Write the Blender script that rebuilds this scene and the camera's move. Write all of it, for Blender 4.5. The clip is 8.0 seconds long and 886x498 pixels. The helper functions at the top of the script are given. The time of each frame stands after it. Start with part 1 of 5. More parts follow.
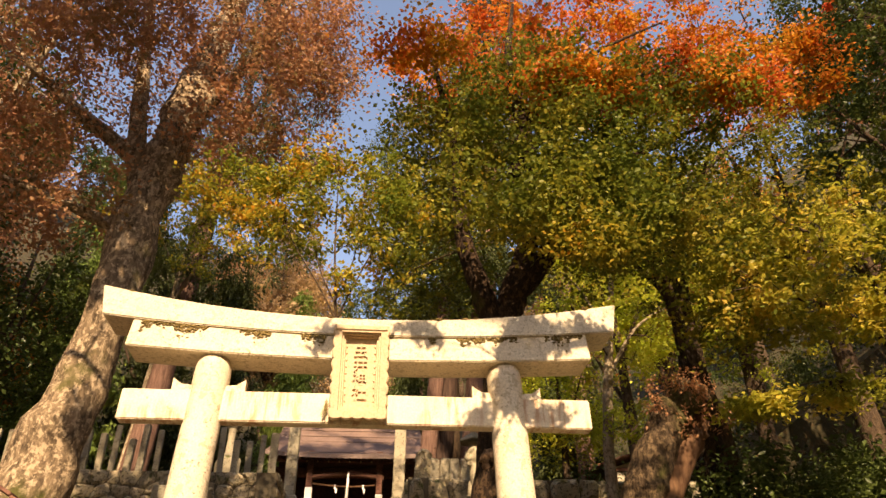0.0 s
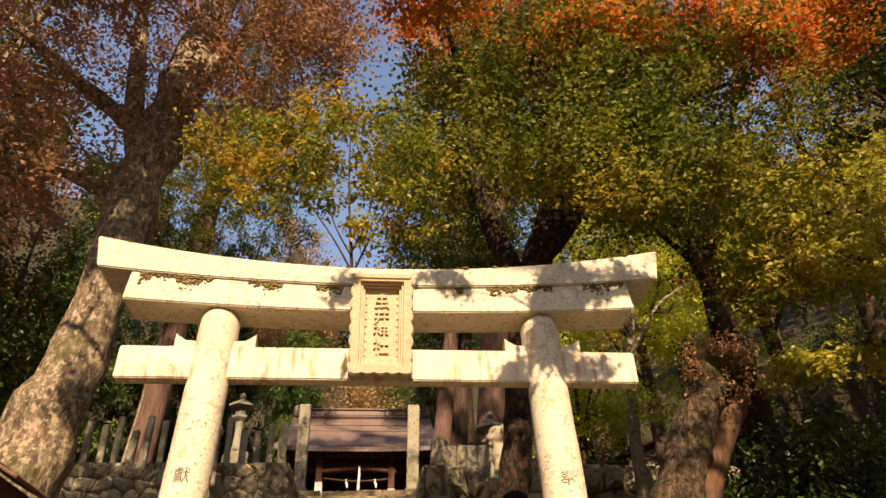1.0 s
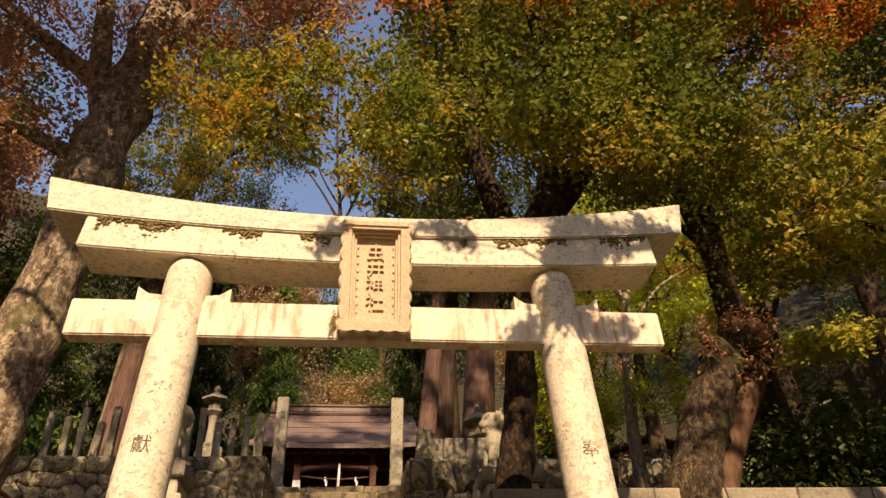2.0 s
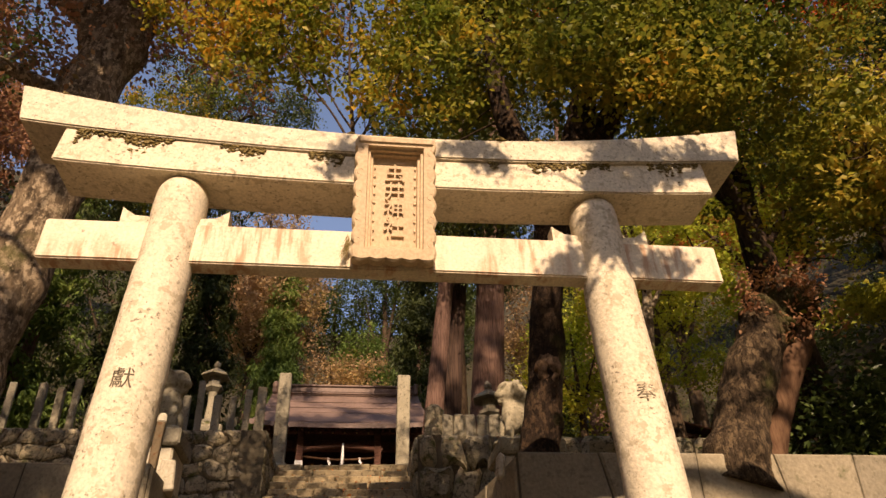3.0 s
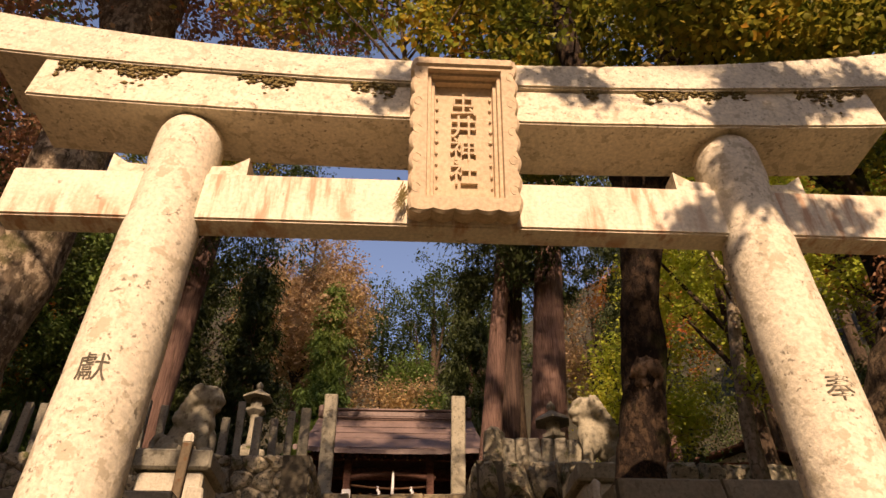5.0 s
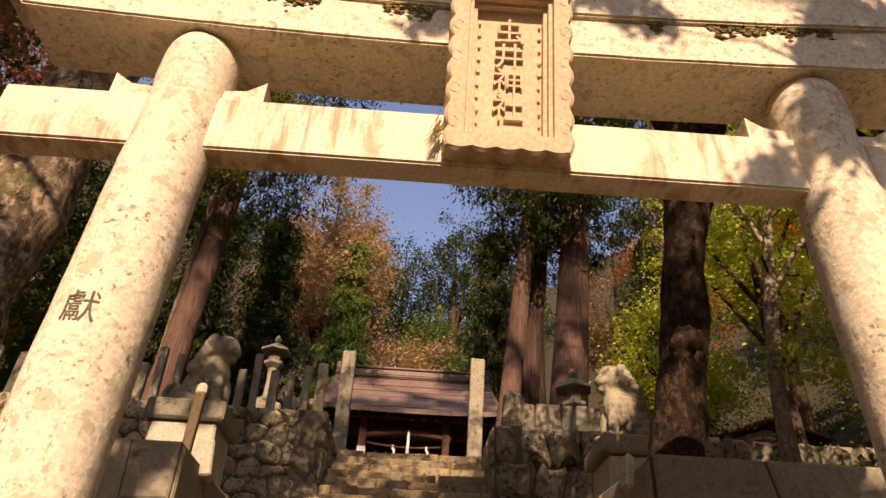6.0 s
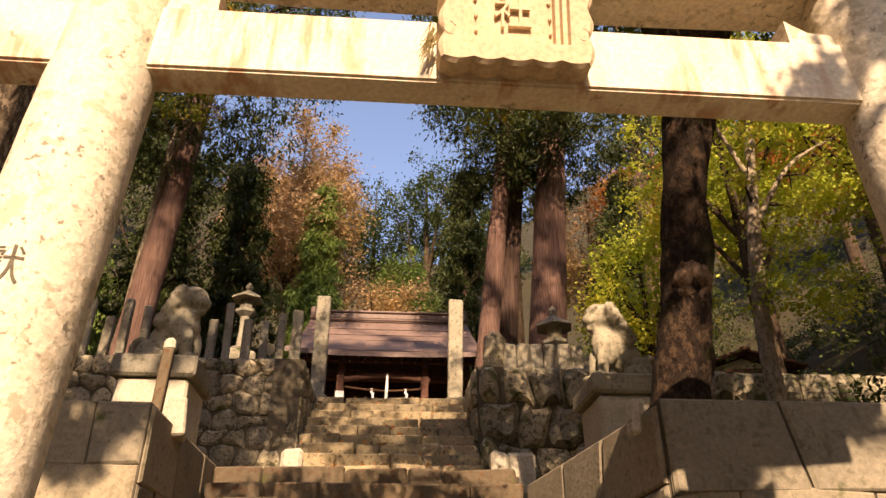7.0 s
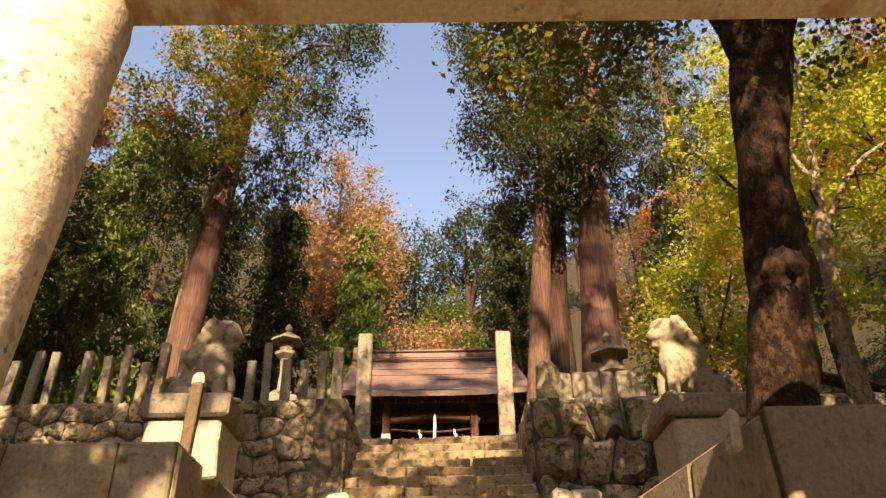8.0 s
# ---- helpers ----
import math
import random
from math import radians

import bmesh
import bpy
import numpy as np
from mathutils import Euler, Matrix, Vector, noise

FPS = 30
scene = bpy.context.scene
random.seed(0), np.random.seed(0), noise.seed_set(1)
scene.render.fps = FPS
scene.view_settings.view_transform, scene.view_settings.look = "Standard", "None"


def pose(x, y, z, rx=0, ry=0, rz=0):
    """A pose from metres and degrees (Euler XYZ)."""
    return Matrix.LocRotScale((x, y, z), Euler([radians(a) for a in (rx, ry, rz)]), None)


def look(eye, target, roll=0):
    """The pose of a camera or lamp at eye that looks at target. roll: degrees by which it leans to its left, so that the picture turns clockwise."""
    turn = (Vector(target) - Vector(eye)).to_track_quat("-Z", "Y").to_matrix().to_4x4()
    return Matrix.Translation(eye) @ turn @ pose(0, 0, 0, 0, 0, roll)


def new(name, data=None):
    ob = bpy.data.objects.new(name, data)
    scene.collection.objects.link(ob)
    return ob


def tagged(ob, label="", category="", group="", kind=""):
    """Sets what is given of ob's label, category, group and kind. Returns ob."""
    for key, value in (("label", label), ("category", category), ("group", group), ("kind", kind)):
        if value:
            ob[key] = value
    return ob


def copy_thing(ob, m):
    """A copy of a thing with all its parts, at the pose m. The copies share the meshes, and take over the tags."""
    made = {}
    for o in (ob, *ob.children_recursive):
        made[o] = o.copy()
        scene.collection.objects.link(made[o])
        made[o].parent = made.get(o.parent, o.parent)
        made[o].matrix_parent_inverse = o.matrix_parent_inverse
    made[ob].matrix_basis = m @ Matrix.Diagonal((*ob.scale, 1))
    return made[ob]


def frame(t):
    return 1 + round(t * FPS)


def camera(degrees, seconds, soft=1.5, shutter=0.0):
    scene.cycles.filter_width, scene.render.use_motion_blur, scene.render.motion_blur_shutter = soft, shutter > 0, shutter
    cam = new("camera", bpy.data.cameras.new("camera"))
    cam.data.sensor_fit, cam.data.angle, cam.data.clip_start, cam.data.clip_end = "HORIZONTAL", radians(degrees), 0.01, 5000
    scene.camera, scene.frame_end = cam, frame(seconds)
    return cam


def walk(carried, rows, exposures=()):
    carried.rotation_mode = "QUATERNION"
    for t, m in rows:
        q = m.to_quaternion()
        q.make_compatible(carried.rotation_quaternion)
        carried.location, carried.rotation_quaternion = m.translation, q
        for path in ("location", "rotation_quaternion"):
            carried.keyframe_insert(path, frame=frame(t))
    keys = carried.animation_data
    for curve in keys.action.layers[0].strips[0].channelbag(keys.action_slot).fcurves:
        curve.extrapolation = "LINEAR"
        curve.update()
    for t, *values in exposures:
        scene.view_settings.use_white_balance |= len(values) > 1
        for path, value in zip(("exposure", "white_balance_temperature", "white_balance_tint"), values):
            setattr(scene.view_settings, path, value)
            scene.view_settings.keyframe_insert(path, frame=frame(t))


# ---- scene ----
cam = camera(64.3, 8.0)
PATH = [
    (0, (0.113, -7.283, 0.268), (0.292, -5.645, 1.402), -0.9),
    (0.5, (0.034, -6.876, 0.32), (0.192, -5.236, 1.453), -1.2),
    (1, (-0.056, -6.303, 0.127), (0.117, -4.674, 1.273), -1.9),
    (2.3, (-0.233, -5.007, 0.171), (0.006, -3.402, 1.341), -2.8),
    (2.5, (-0.267, -4.811, 0.163), (-0.046, -3.211, 1.343), -2.3),
    (3, (-0.27, -4.329, 0.168), (-0.041, -2.702, 1.309), -2.2),
    (3.5, (-0.26, -3.815, 0.233), (-0.022, -2.202, 1.391), -1.0),
    (4, (-0.283, -3.389, 0.31), (-0.058, -1.807, 1.513), 0.4),
    (4.5, (-0.266, -3.13, 0.443), (-0.119, -1.554, 1.665), -0.6),
    (4.7, (-0.293, -3.07, 0.516), (-0.191, -1.485, 1.732), -1.7),
    (5.8, (-0.377, -2.642, 0.732), (-0.275, -1.009, 1.883), 4.2),
    (6, (-0.381, -2.563, 0.781), (-0.34, -0.906, 1.9), 3.1),
    (6.5, (-0.46, -2.34, 0.909), (-0.516, -0.64, 1.962), 3.8),
    (7, (-0.492, -2.128, 1.032), (-0.356, -0.389, 2.009), -0.2),
    (7.5, (-0.47, -1.791, 1.074), (-0.481, -0.095, 2.134), 0.5),
    (8, (-0.508, -1.406, 1.102), (-0.485, 0.275, 2.187), -1.3),
]
walk(cam, [(t, look(eye, target, roll)) for t, eye, target, roll in PATH],
     exposures=[(0, 1.32, 8300, 20), (1, 1.0, 7500, 18), (2.5, 0.67, 7500, 22), (4.5, 0.62, 7500, 27), (6.5, 0.94, 7500, 29), (7.0, 1.25, 7500, 25), (8, 1.6, 8400, 23)])

# ---- light ----
SUN_EL, SUN_AZ = radians(33), radians(1)     # height of the sun, and its turn to the left of the way back along the path
world = bpy.data.worlds.new("sky")
scene.world = world
world.use_nodes = True
wn = world.node_tree
sky = wn.nodes.new("ShaderNodeTexSky")
sky.sky_type, sky.sun_disc = "NISHITA", False
sky.sun_elevation, sky.sun_rotation = SUN_EL, radians(180) + SUN_AZ
sky.air_density, sky.dust_density, sky.ozone_density = 1.0, 0.6, 1.2
wn.nodes["Background"].inputs["Strength"].default_value = 0.13
wn.links.new(sky.outputs[0], wn.nodes["Background"].inputs["Color"])
to_sun = Vector((-math.sin(SUN_AZ) * math.cos(SUN_EL), -math.cos(SUN_AZ) * math.cos(SUN_EL), math.sin(SUN_EL)))
sun = new("sun", bpy.data.lights.new("sun", "SUN"))
sun.data.energy, sun.data.angle, sun.data.color = 4.7, radians(0.53), (1.0, 0.83, 0.61)
sun.matrix_world = look(to_sun * 60, (0, 0, 0))

# ---- materials ----
def mat_new(name):
    m = bpy.data.materials.new(name)
    m.use_nodes = True
    nt = m.node_tree
    return m, nt, nt.nodes["Principled BSDF"]


def node(nt, kind, **ins):
    n = nt.nodes.new(kind)
    for k, v in ins.items():
        n.inputs[k.replace("_", " ")].default_value = v
    return n


def ramp(nt, src, stops):
    r = nt.nodes.new("ShaderNodeValToRGB")
    while len(r.color_ramp.elements) < len(stops):
        r.color_ramp.elements.new(0.5)
    for e, (p, c) in zip(r.color_ramp.elements, stops):
        e.position, e.color = p, (*c, 1)
    nt.links.new(src, r.inputs[0])
    return r.outputs[0]


def mix(nt, fac, a, b, mode="MIX"):
    m = nt.nodes.new("ShaderNodeMix")
    m.data_type, m.blend_type = "RGBA", mode
    for slot, v in ((0, fac), (6, a), (7, b)):
        if isinstance(v, (int, float)):
            m.inputs[slot].default_value = v
        elif isinstance(v, tuple):
            m.inputs[slot].default_value = (*v, 1)
        else:
            nt.links.new(v, m.inputs[slot])
    return m.outputs[2]


def noise_at(nt, scale, detail=6, stretch=(1, 1, 1), rough=0.6):
    tc = nt.nodes.new("ShaderNodeNewGeometry")
    mp = nt.nodes.new("ShaderNodeMapping")
    mp.inputs["Scale"].default_value = stretch
    nt.links.new(tc.outputs["Position"], mp.inputs[0])
    n = node(nt, "ShaderNodeTexNoise", Scale=scale, Detail=detail, Roughness=rough)
    nt.links.new(mp.outputs[0], n.inputs["Vector"])
    return n.outputs["Fac"]


def bump(nt, bsdf, fac, strength, dist):
    b = node(nt, "ShaderNodeBump", Strength=strength, Distance=dist)
    nt.links.new(fac, b.inputs["Height"])
    nt.links.new(b.outputs[0], bsdf.inputs["Normal"])


def stone(name, light, dark, spot, spots=0.62, grain=40, moss=None, rough=0.9, vary=0.0, blotch=2.2, depth=0.012, pits=None):
    """Stone with large blotches, fine grain, lichen spots and, where given, moss."""
    m, nt, b = mat_new(name)
    big, fine, mid = noise_at(nt, blotch, 8), noise_at(nt, grain, 4), noise_at(nt, blotch * 6, 6)
    col = ramp(nt, big, [(0.32, dark), (0.62, light)])
    col = mix(nt, 0.5, col, ramp(nt, fine, [(0.3, tuple(c * 0.55 for c in light)), (0.65, tuple(min(1, c * 1.15) for c in light))]), "MIX")
    col = mix(nt, ramp(nt, mid, [(spots, (0, 0, 0)), (spots + 0.06, (0.85, 0.85, 0.85))]), col, spot)
    if pits:                                     # small dark lichen specks, thicker in some patches than in others
        speck = mix(nt, 1.0, ramp(nt, noise_at(nt, 34, 3), [(0.585, (0, 0, 0)), (0.66, (0.9, 0.9, 0.9))]), ramp(nt, noise_at(nt, 4.0, 4), [(0.42, (0, 0, 0)), (0.58, (1, 1, 1))]), "MULTIPLY")
        col = mix(nt, speck, col, pits)
    if moss:
        col = mix(nt, ramp(nt, noise_at(nt, 3.1, 9), [(moss, (0, 0, 0)), (moss + 0.1, (0.9, 0.9, 0.9))]), col, (0.075, 0.085, 0.022))
    if vary:
        oi = nt.nodes.new("ShaderNodeObjectInfo")
        col = mix(nt, 1.0, col, ramp(nt, oi.outputs["Random"], [(0, (1 - vary,) * 3), (1, (1, 0.97, 0.9))]), "MULTIPLY")
    nt.links.new(col, b.inputs["Base Color"])
    b.inputs["Roughness"].default_value = rough
    b.inputs["Specular IOR Level"].default_value = 0.25
    bump(nt, b, mix(nt, 0.35, mid, fine), 0.9, depth)
    return m


def bark(name, a, b_, streak=(6, 6, 0.7), moss=None, patch=None, scale=5, depth=0.05):
    m, nt, b = mat_new(name)
    n1, n2 = noise_at(nt, scale, 8, streak, 0.7), noise_at(nt, 1.3, 6)
    col = ramp(nt, n1, [(0.36, a), (0.64, b_)])
    if patch:
        col = mix(nt, ramp(nt, noise_at(nt, 13, 9, (1, 1, 0.7), 0.75), [(0.50, (0, 0, 0)), (0.57, (0.9, 0.9, 0.9))]), col, patch)
    if moss:
        col = mix(nt, ramp(nt, n2, [(moss, (0, 0, 0)), (moss + 0.12, (0.85, 0.85, 0.85))]), col, (0.07, 0.075, 0.018))
    nt.links.new(col, b.inputs["Base Color"])
    b.inputs["Roughness"].default_value = 0.95
    b.inputs["Specular IOR Level"].default_value = 0.15
    bump(nt, b, n1, 1.0, depth)
    return m


def leaf(name, stops, patch_scale=0.45, trans=0.45, gloss=0.5):
    """Leaves whose hue drifts over the crown, and from leaf to leaf."""
    m, nt, b = mat_new(name)
    geo = nt.nodes.new("ShaderNodeNewGeometry")
    drift = noise_at(nt, patch_scale, 4)
    add = nt.nodes.new("ShaderNodeMath")
    add.operation = "MULTIPLY_ADD"
    nt.links.new(geo.outputs["Random Per Island"], add.inputs[0])
    add.inputs[1].default_value = 0.36
    sub = nt.nodes.new("ShaderNodeMath")
    sub.operation = "MULTIPLY_ADD"
    nt.links.new(drift, sub.inputs[0])
    sub.inputs[1].default_value, sub.inputs[2].default_value = 1.9, -0.63
    nt.links.new(sub.outputs[0], add.inputs[2])
    col = ramp(nt, add.outputs[0], stops)
    nt.links.new(col, b.inputs["Base Color"])
    b.inputs["Roughness"].default_value = gloss
    b.inputs["Specular IOR Level"].default_value = 0.3
    tr = nt.nodes.new("ShaderNodeBsdfTranslucent")
    nt.links.new(col, tr.inputs[0])
    ms = nt.nodes.new("ShaderNodeMixShader")
    ms.inputs[0].default_value = trans
    nt.links.new(b.outputs[0], ms.inputs[1])
    nt.links.new(tr.outputs[0], ms.inputs[2])
    nt.links.new(ms.outputs[0], nt.nodes["Material Output"].inputs[0])
    return m


GRANITE = stone("torii_granite", (0.70, 0.61, 0.45), (0.54, 0.46, 0.32), (0.43, 0.36, 0.245), 0.545, 45, depth=0.010, pits=(0.19, 0.16, 0.11))
LICHEN = stone("lichened_granite", (0.67, 0.59, 0.44), (0.50, 0.44, 0.32), (0.46, 0.40, 0.29), 0.53, 45, moss=0.66, pits=(0.16, 0.14, 0.10), depth=0.010, blotch=3)
STAINED = stone("rust_stained_granite", (0.72, 0.63, 0.47), (0.56, 0.48, 0.34), (0.26, 0.22, 0.15), 0.64, 45, depth=0.006)
_nt = STAINED.node_tree
_b = _nt.nodes["Principled BSDF"]
_was = _b.inputs["Base Color"].links[0].from_socket
_mask = mix(_nt, 1.0, ramp(_nt, noise_at(_nt, 7, 6, (2.2, 1, 0.35)), [(0.45, (0, 0, 0)), (0.60, (0.85, 0.85, 0.85))]), ramp(_nt, noise_at(_nt, 1.3, 3), [(0.45, (0, 0, 0)), (0.53, (1, 1, 1))]), "MULTIPLY")
_nt.links.new(mix(_nt, _mask, _was, (0.42, 0.24, 0.14)), _b.inputs["Base Color"])
PLAQUE = stone("plaque_stone", (0.60, 0.46, 0.30), (0.48, 0.36, 0.23), (0.30, 0.24, 0.16), 0.66, 40, depth=0.005)
INK = stone("weathered_groove", (0.13, 0.11, 0.075), (0.07, 0.06, 0.04), (0.30, 0.25, 0.18), 0.58)
RUBBLE = stone("rubble_stone", (0.46, 0.40, 0.28), (0.20, 0.17, 0.11), (0.10, 0.09, 0.06), 0.54, 22, moss=0.57, vary=0.5, blotch=3, depth=0.02, pits=(0.06, 0.055, 0.035))
BOULDER = stone("boulder_stone", (0.48, 0.42, 0.29), (0.18, 0.15, 0.10), (0.09, 0.08, 0.05), 0.54, 18, moss=0.54, vary=0.4, blotch=2, depth=0.03, pits=(0.06, 0.055, 0.035))
ASHLAR = stone("ashlar_stone", (0.36, 0.31, 0.22), (0.21, 0.18, 0.125), (0.20, 0.17, 0.115), 0.58, 26, vary=0.3, moss=0.64)
PALE = stone("pale_cut_stone", (0.50, 0.45, 0.34), (0.34, 0.30, 0.22), (0.22, 0.19, 0.14), 0.62, 30)
POST = stone("fence_stone", (0.36, 0.33, 0.25), (0.21, 0.19, 0.135), (0.17, 0.15, 0.105), 0.56, 30, moss=0.62, vary=0.35)
STEP = stone("step_stone", (0.37, 0.30, 0.185), (0.20, 0.16, 0.095), (0.12, 0.09, 0.055), 0.56, 24, moss=0.66, vary=0.3)
# mossy stone with the shade of the lower steps and landing put into its colour
SHADE_STONE = stone("shade_dark_mossy_stone", (0.16, 0.12, 0.075), (0.07, 0.055, 0.035), (0.13, 0.065, 0.03), 0.57, 24, moss=0.62, vary=0.3)
JOINT = stone("wall_core", (0.12, 0.10, 0.065), (0.06, 0.05, 0.035), (0.02, 0.02, 0.015))
EARTH = stone("leaf_littered_earth", (0.045, 0.038, 0.018), (0.02, 0.018, 0.009), (0.075, 0.045, 0.018), 0.56, 16, moss=0.6, blotch=1.4, depth=0.04)
MOSS = stone("moss", (0.22, 0.16, 0.06), (0.11, 0.09, 0.028), (0.26, 0.17, 0.07), 0.6, 60, depth=0.03)
BARK_PALE = bark("flaking_bark", (0.045, 0.032, 0.02), (0.26, 0.19, 0.12), (1.6, 1.6, 0.6), moss=0.60, patch=(0.46, 0.36, 0.24), scale=7, depth=0.06)
BARK_DARK = bark("dark_mossy_bark", (0.011, 0.0075, 0.0055), (0.040, 0.025, 0.016), (1.8, 1.8, 1.0), moss=0.56, patch=(0.085, 0.053, 0.03), scale=11, depth=0.06)
BARK_CEDAR = bark("cedar_bark", (0.085, 0.048, 0.036), (0.25, 0.15, 0.112), (13, 13, 0.5), scale=3.2, depth=0.07)
# darker copy of the cedar bark, with the middle trunk's shade in its colour
BARK_SHADE = bark("shaded_cedar_bark", (0.03, 0.02, 0.016), (0.12, 0.075, 0.055), (9, 9, 0.30), scale=3.2, depth=0.07)
BARK_STUMP = bark("rotting_mossy_bark", (0.014, 0.010, 0.006), (0.11, 0.075, 0.045), (3.0, 3.0, 0.6), moss=0.54, patch=(0.20, 0.14, 0.08), scale=11, depth=0.08)
BARK_TWIG = bark("twig_bark", (0.03, 0.02, 0.013), (0.10, 0.068, 0.042), (3, 3, 1))
BARK_GREY = bark("pale_grey_bark", (0.22, 0.17, 0.11), (0.46, 0.38, 0.27), (2, 2, 1), patch=(0.15, 0.12, 0.07), scale=4)
WOOD_DARK = bark("weathered_shrine_wood", (0.08, 0.038, 0.026), (0.20, 0.10, 0.07), (3, 3, 8), scale=3, depth=0.004)
WOOD_SCAR = bark("scarred_wood", (0.04, 0.026, 0.017), (0.26, 0.165, 0.10), (1.5, 1.5, 1), scale=9, depth=0.02)
HOLLOW = bark("brown_hollow_wood", (0.07, 0.036, 0.02), (0.15, 0.085, 0.048), (4, 4, 1), scale=4, depth=0.02)
COPPER = stone("copper_sheet_roof", (0.20, 0.135, 0.11), (0.13, 0.088, 0.07), (0.10, 0.075, 0.058), 0.6, 12, rough=0.55, depth=0.003)
PAPER = stone("white_paper", (0.85, 0.83, 0.80), (0.8, 0.78, 0.74), (0.7, 0.68, 0.64), 0.75)
GOLD, _nt, _b = mat_new("brass_fitting")
_b.inputs["Base Color"].default_value, _b.inputs["Metallic"].default_value, _b.inputs["Roughness"].default_value = (0.7, 0.5, 0.25, 1), 1.0, 0.35
L_RUST = leaf("rusty_leaves", [(0, (0.22, 0.17, 0.06)), (0.3, (0.38, 0.21, 0.10)), (0.65, (0.42, 0.20, 0.11)), (1, (0.52, 0.29, 0.10))], 0.7)
L_OLIVE = leaf("olive_leaves", [(0, (0.14, 0.17, 0.025)), (0.4, (0.32, 0.32, 0.04)), (0.7, (0.54, 0.43, 0.07)), (1, (0.60, 0.35, 0.07))], 0.8, 0.5)
L_MAPLE = leaf("green_maple_leaves", [(0, (0.07, 0.12, 0.018)), (0.45, (0.16, 0.185, 0.026)), (0.72, (0.31, 0.27, 0.035)), (0.92, (0.46, 0.32, 0.04)), (1, (0.5, 0.20, 0.03))])
L_RED = leaf("red_maple_leaves", [(0, (0.40, 0.26, 0.03)), (0.3, (0.60, 0.27, 0.03)), (0.6, (0.62, 0.17, 0.035)), (1, (0.52, 0.08, 0.04))], 0.6)
L_YELLOW = leaf("yellow_green_leaves", [(0, (0.32, 0.42, 0.05)), (0.45, (0.56, 0.62, 0.08)), (0.8, (0.66, 0.60, 0.08)), (1, (0.65, 0.40, 0.06))], 0.5, 0.5)
L_SAP = leaf("sapling_leaves", [(0, (0.10, 0.15, 0.02)), (0.4, (0.20, 0.23, 0.03)), (0.65, (0.42, 0.33, 0.04)), (0.85, (0.58, 0.28, 0.03)), (1, (0.5, 0.14, 0.03))], 1.1)
L_CEDAR = leaf("cedar_needles", [(0, (0.030, 0.042, 0.012)), (0.6, (0.062, 0.080, 0.020)), (1, (0.10, 0.12, 0.03))], 0.5, 0.25, 0.6)
# fresh light green, raised further so that sunlight on the conifers is in the colour
L_BRIGHT = leaf("sunlit_young_cedar_needles", [(0, (0.08, 0.145, 0.035)), (0.6, (0.15, 0.22, 0.045)), (1, (0.25, 0.29, 0.06))], 0.5, 0.35, 0.6)
L_EVER = leaf("evergreen_leaves", [(0, (0.035, 0.060, 0.016)), (0.6, (0.075, 0.105, 0.025)), (1, (0.15, 0.16, 0.035))], 0.4, 0.3, 0.4)
L_BROWN = leaf("copper_leaves", [(0, (0.36, 0.24, 0.11)), (0.5, (0.46, 0.31, 0.17)), (0.8, (0.48, 0.34, 0.13)), (1, (0.48, 0.27, 0.10))], 0.3)
L_ORANGE = leaf("orange_leaves", [(0, (0.45, 0.25, 0.05)), (0.5, (0.58, 0.25, 0.06)), (1, (0.60, 0.17, 0.05))], 0.3)

# ---- building blocks ----
def part(name, mesh, material, parent=None, label=""):
    """Links a mesh or a bmesh as one object, under a thing or a part where one is given."""
    if isinstance(mesh, bmesh.types.BMesh):
        me = bpy.data.meshes.new(name)
        mesh.to_mesh(me)
        mesh.free()
    else:
        me = mesh
    if not me.materials:
        me.materials.append(material)
    ob = new(name, me)
    ob.parent = parent
    if label:
        ob["label"] = label
    return ob


def thing(name, label, category, group="", at=None):
    e = new(name)
    e.empty_display_size = 0.2
    if at is not None:
        e.matrix_world = at
    return tagged(e, label, category, group)


def raw(name, verts, faces, smooth=False):
    me = bpy.data.meshes.new(name)
    me.from_pydata([tuple(v) for v in verts], [], faces)
    if smooth:
        me.polygons.foreach_set("use_smooth", [True] * len(me.polygons))
    me.update()
    return me


def box_mesh(name, sx, sy, sz, ch=0.02, jit=0.0, seed=0, base=False):
    """A box with chamfered, slightly uneven corners, centred, or standing on its base."""
    rnd = random.Random(seed)
    bm = bmesh.new()
    for ix in (-1, 1):
        for iy in (-1, 1):
            for iz in (-1, 1):
                j = [rnd.uniform(-jit, jit) for _ in range(3)]
                c = [ix * sx / 2 + j[0], iy * sy / 2 + j[1], iz * sz / 2 + j[2] + (sz / 2 if base else 0)]
                for ax, s in enumerate((ix, iy, iz)):
                    p = [c[k] - (0 if k == ax else (ix, iy, iz)[k] * ch) for k in range(3)]
                    bm.verts.new(p)
    bmesh.ops.convex_hull(bm, input=bm.verts)
    me = bpy.data.meshes.new(name)
    bm.to_mesh(me)
    bm.free()
    return me


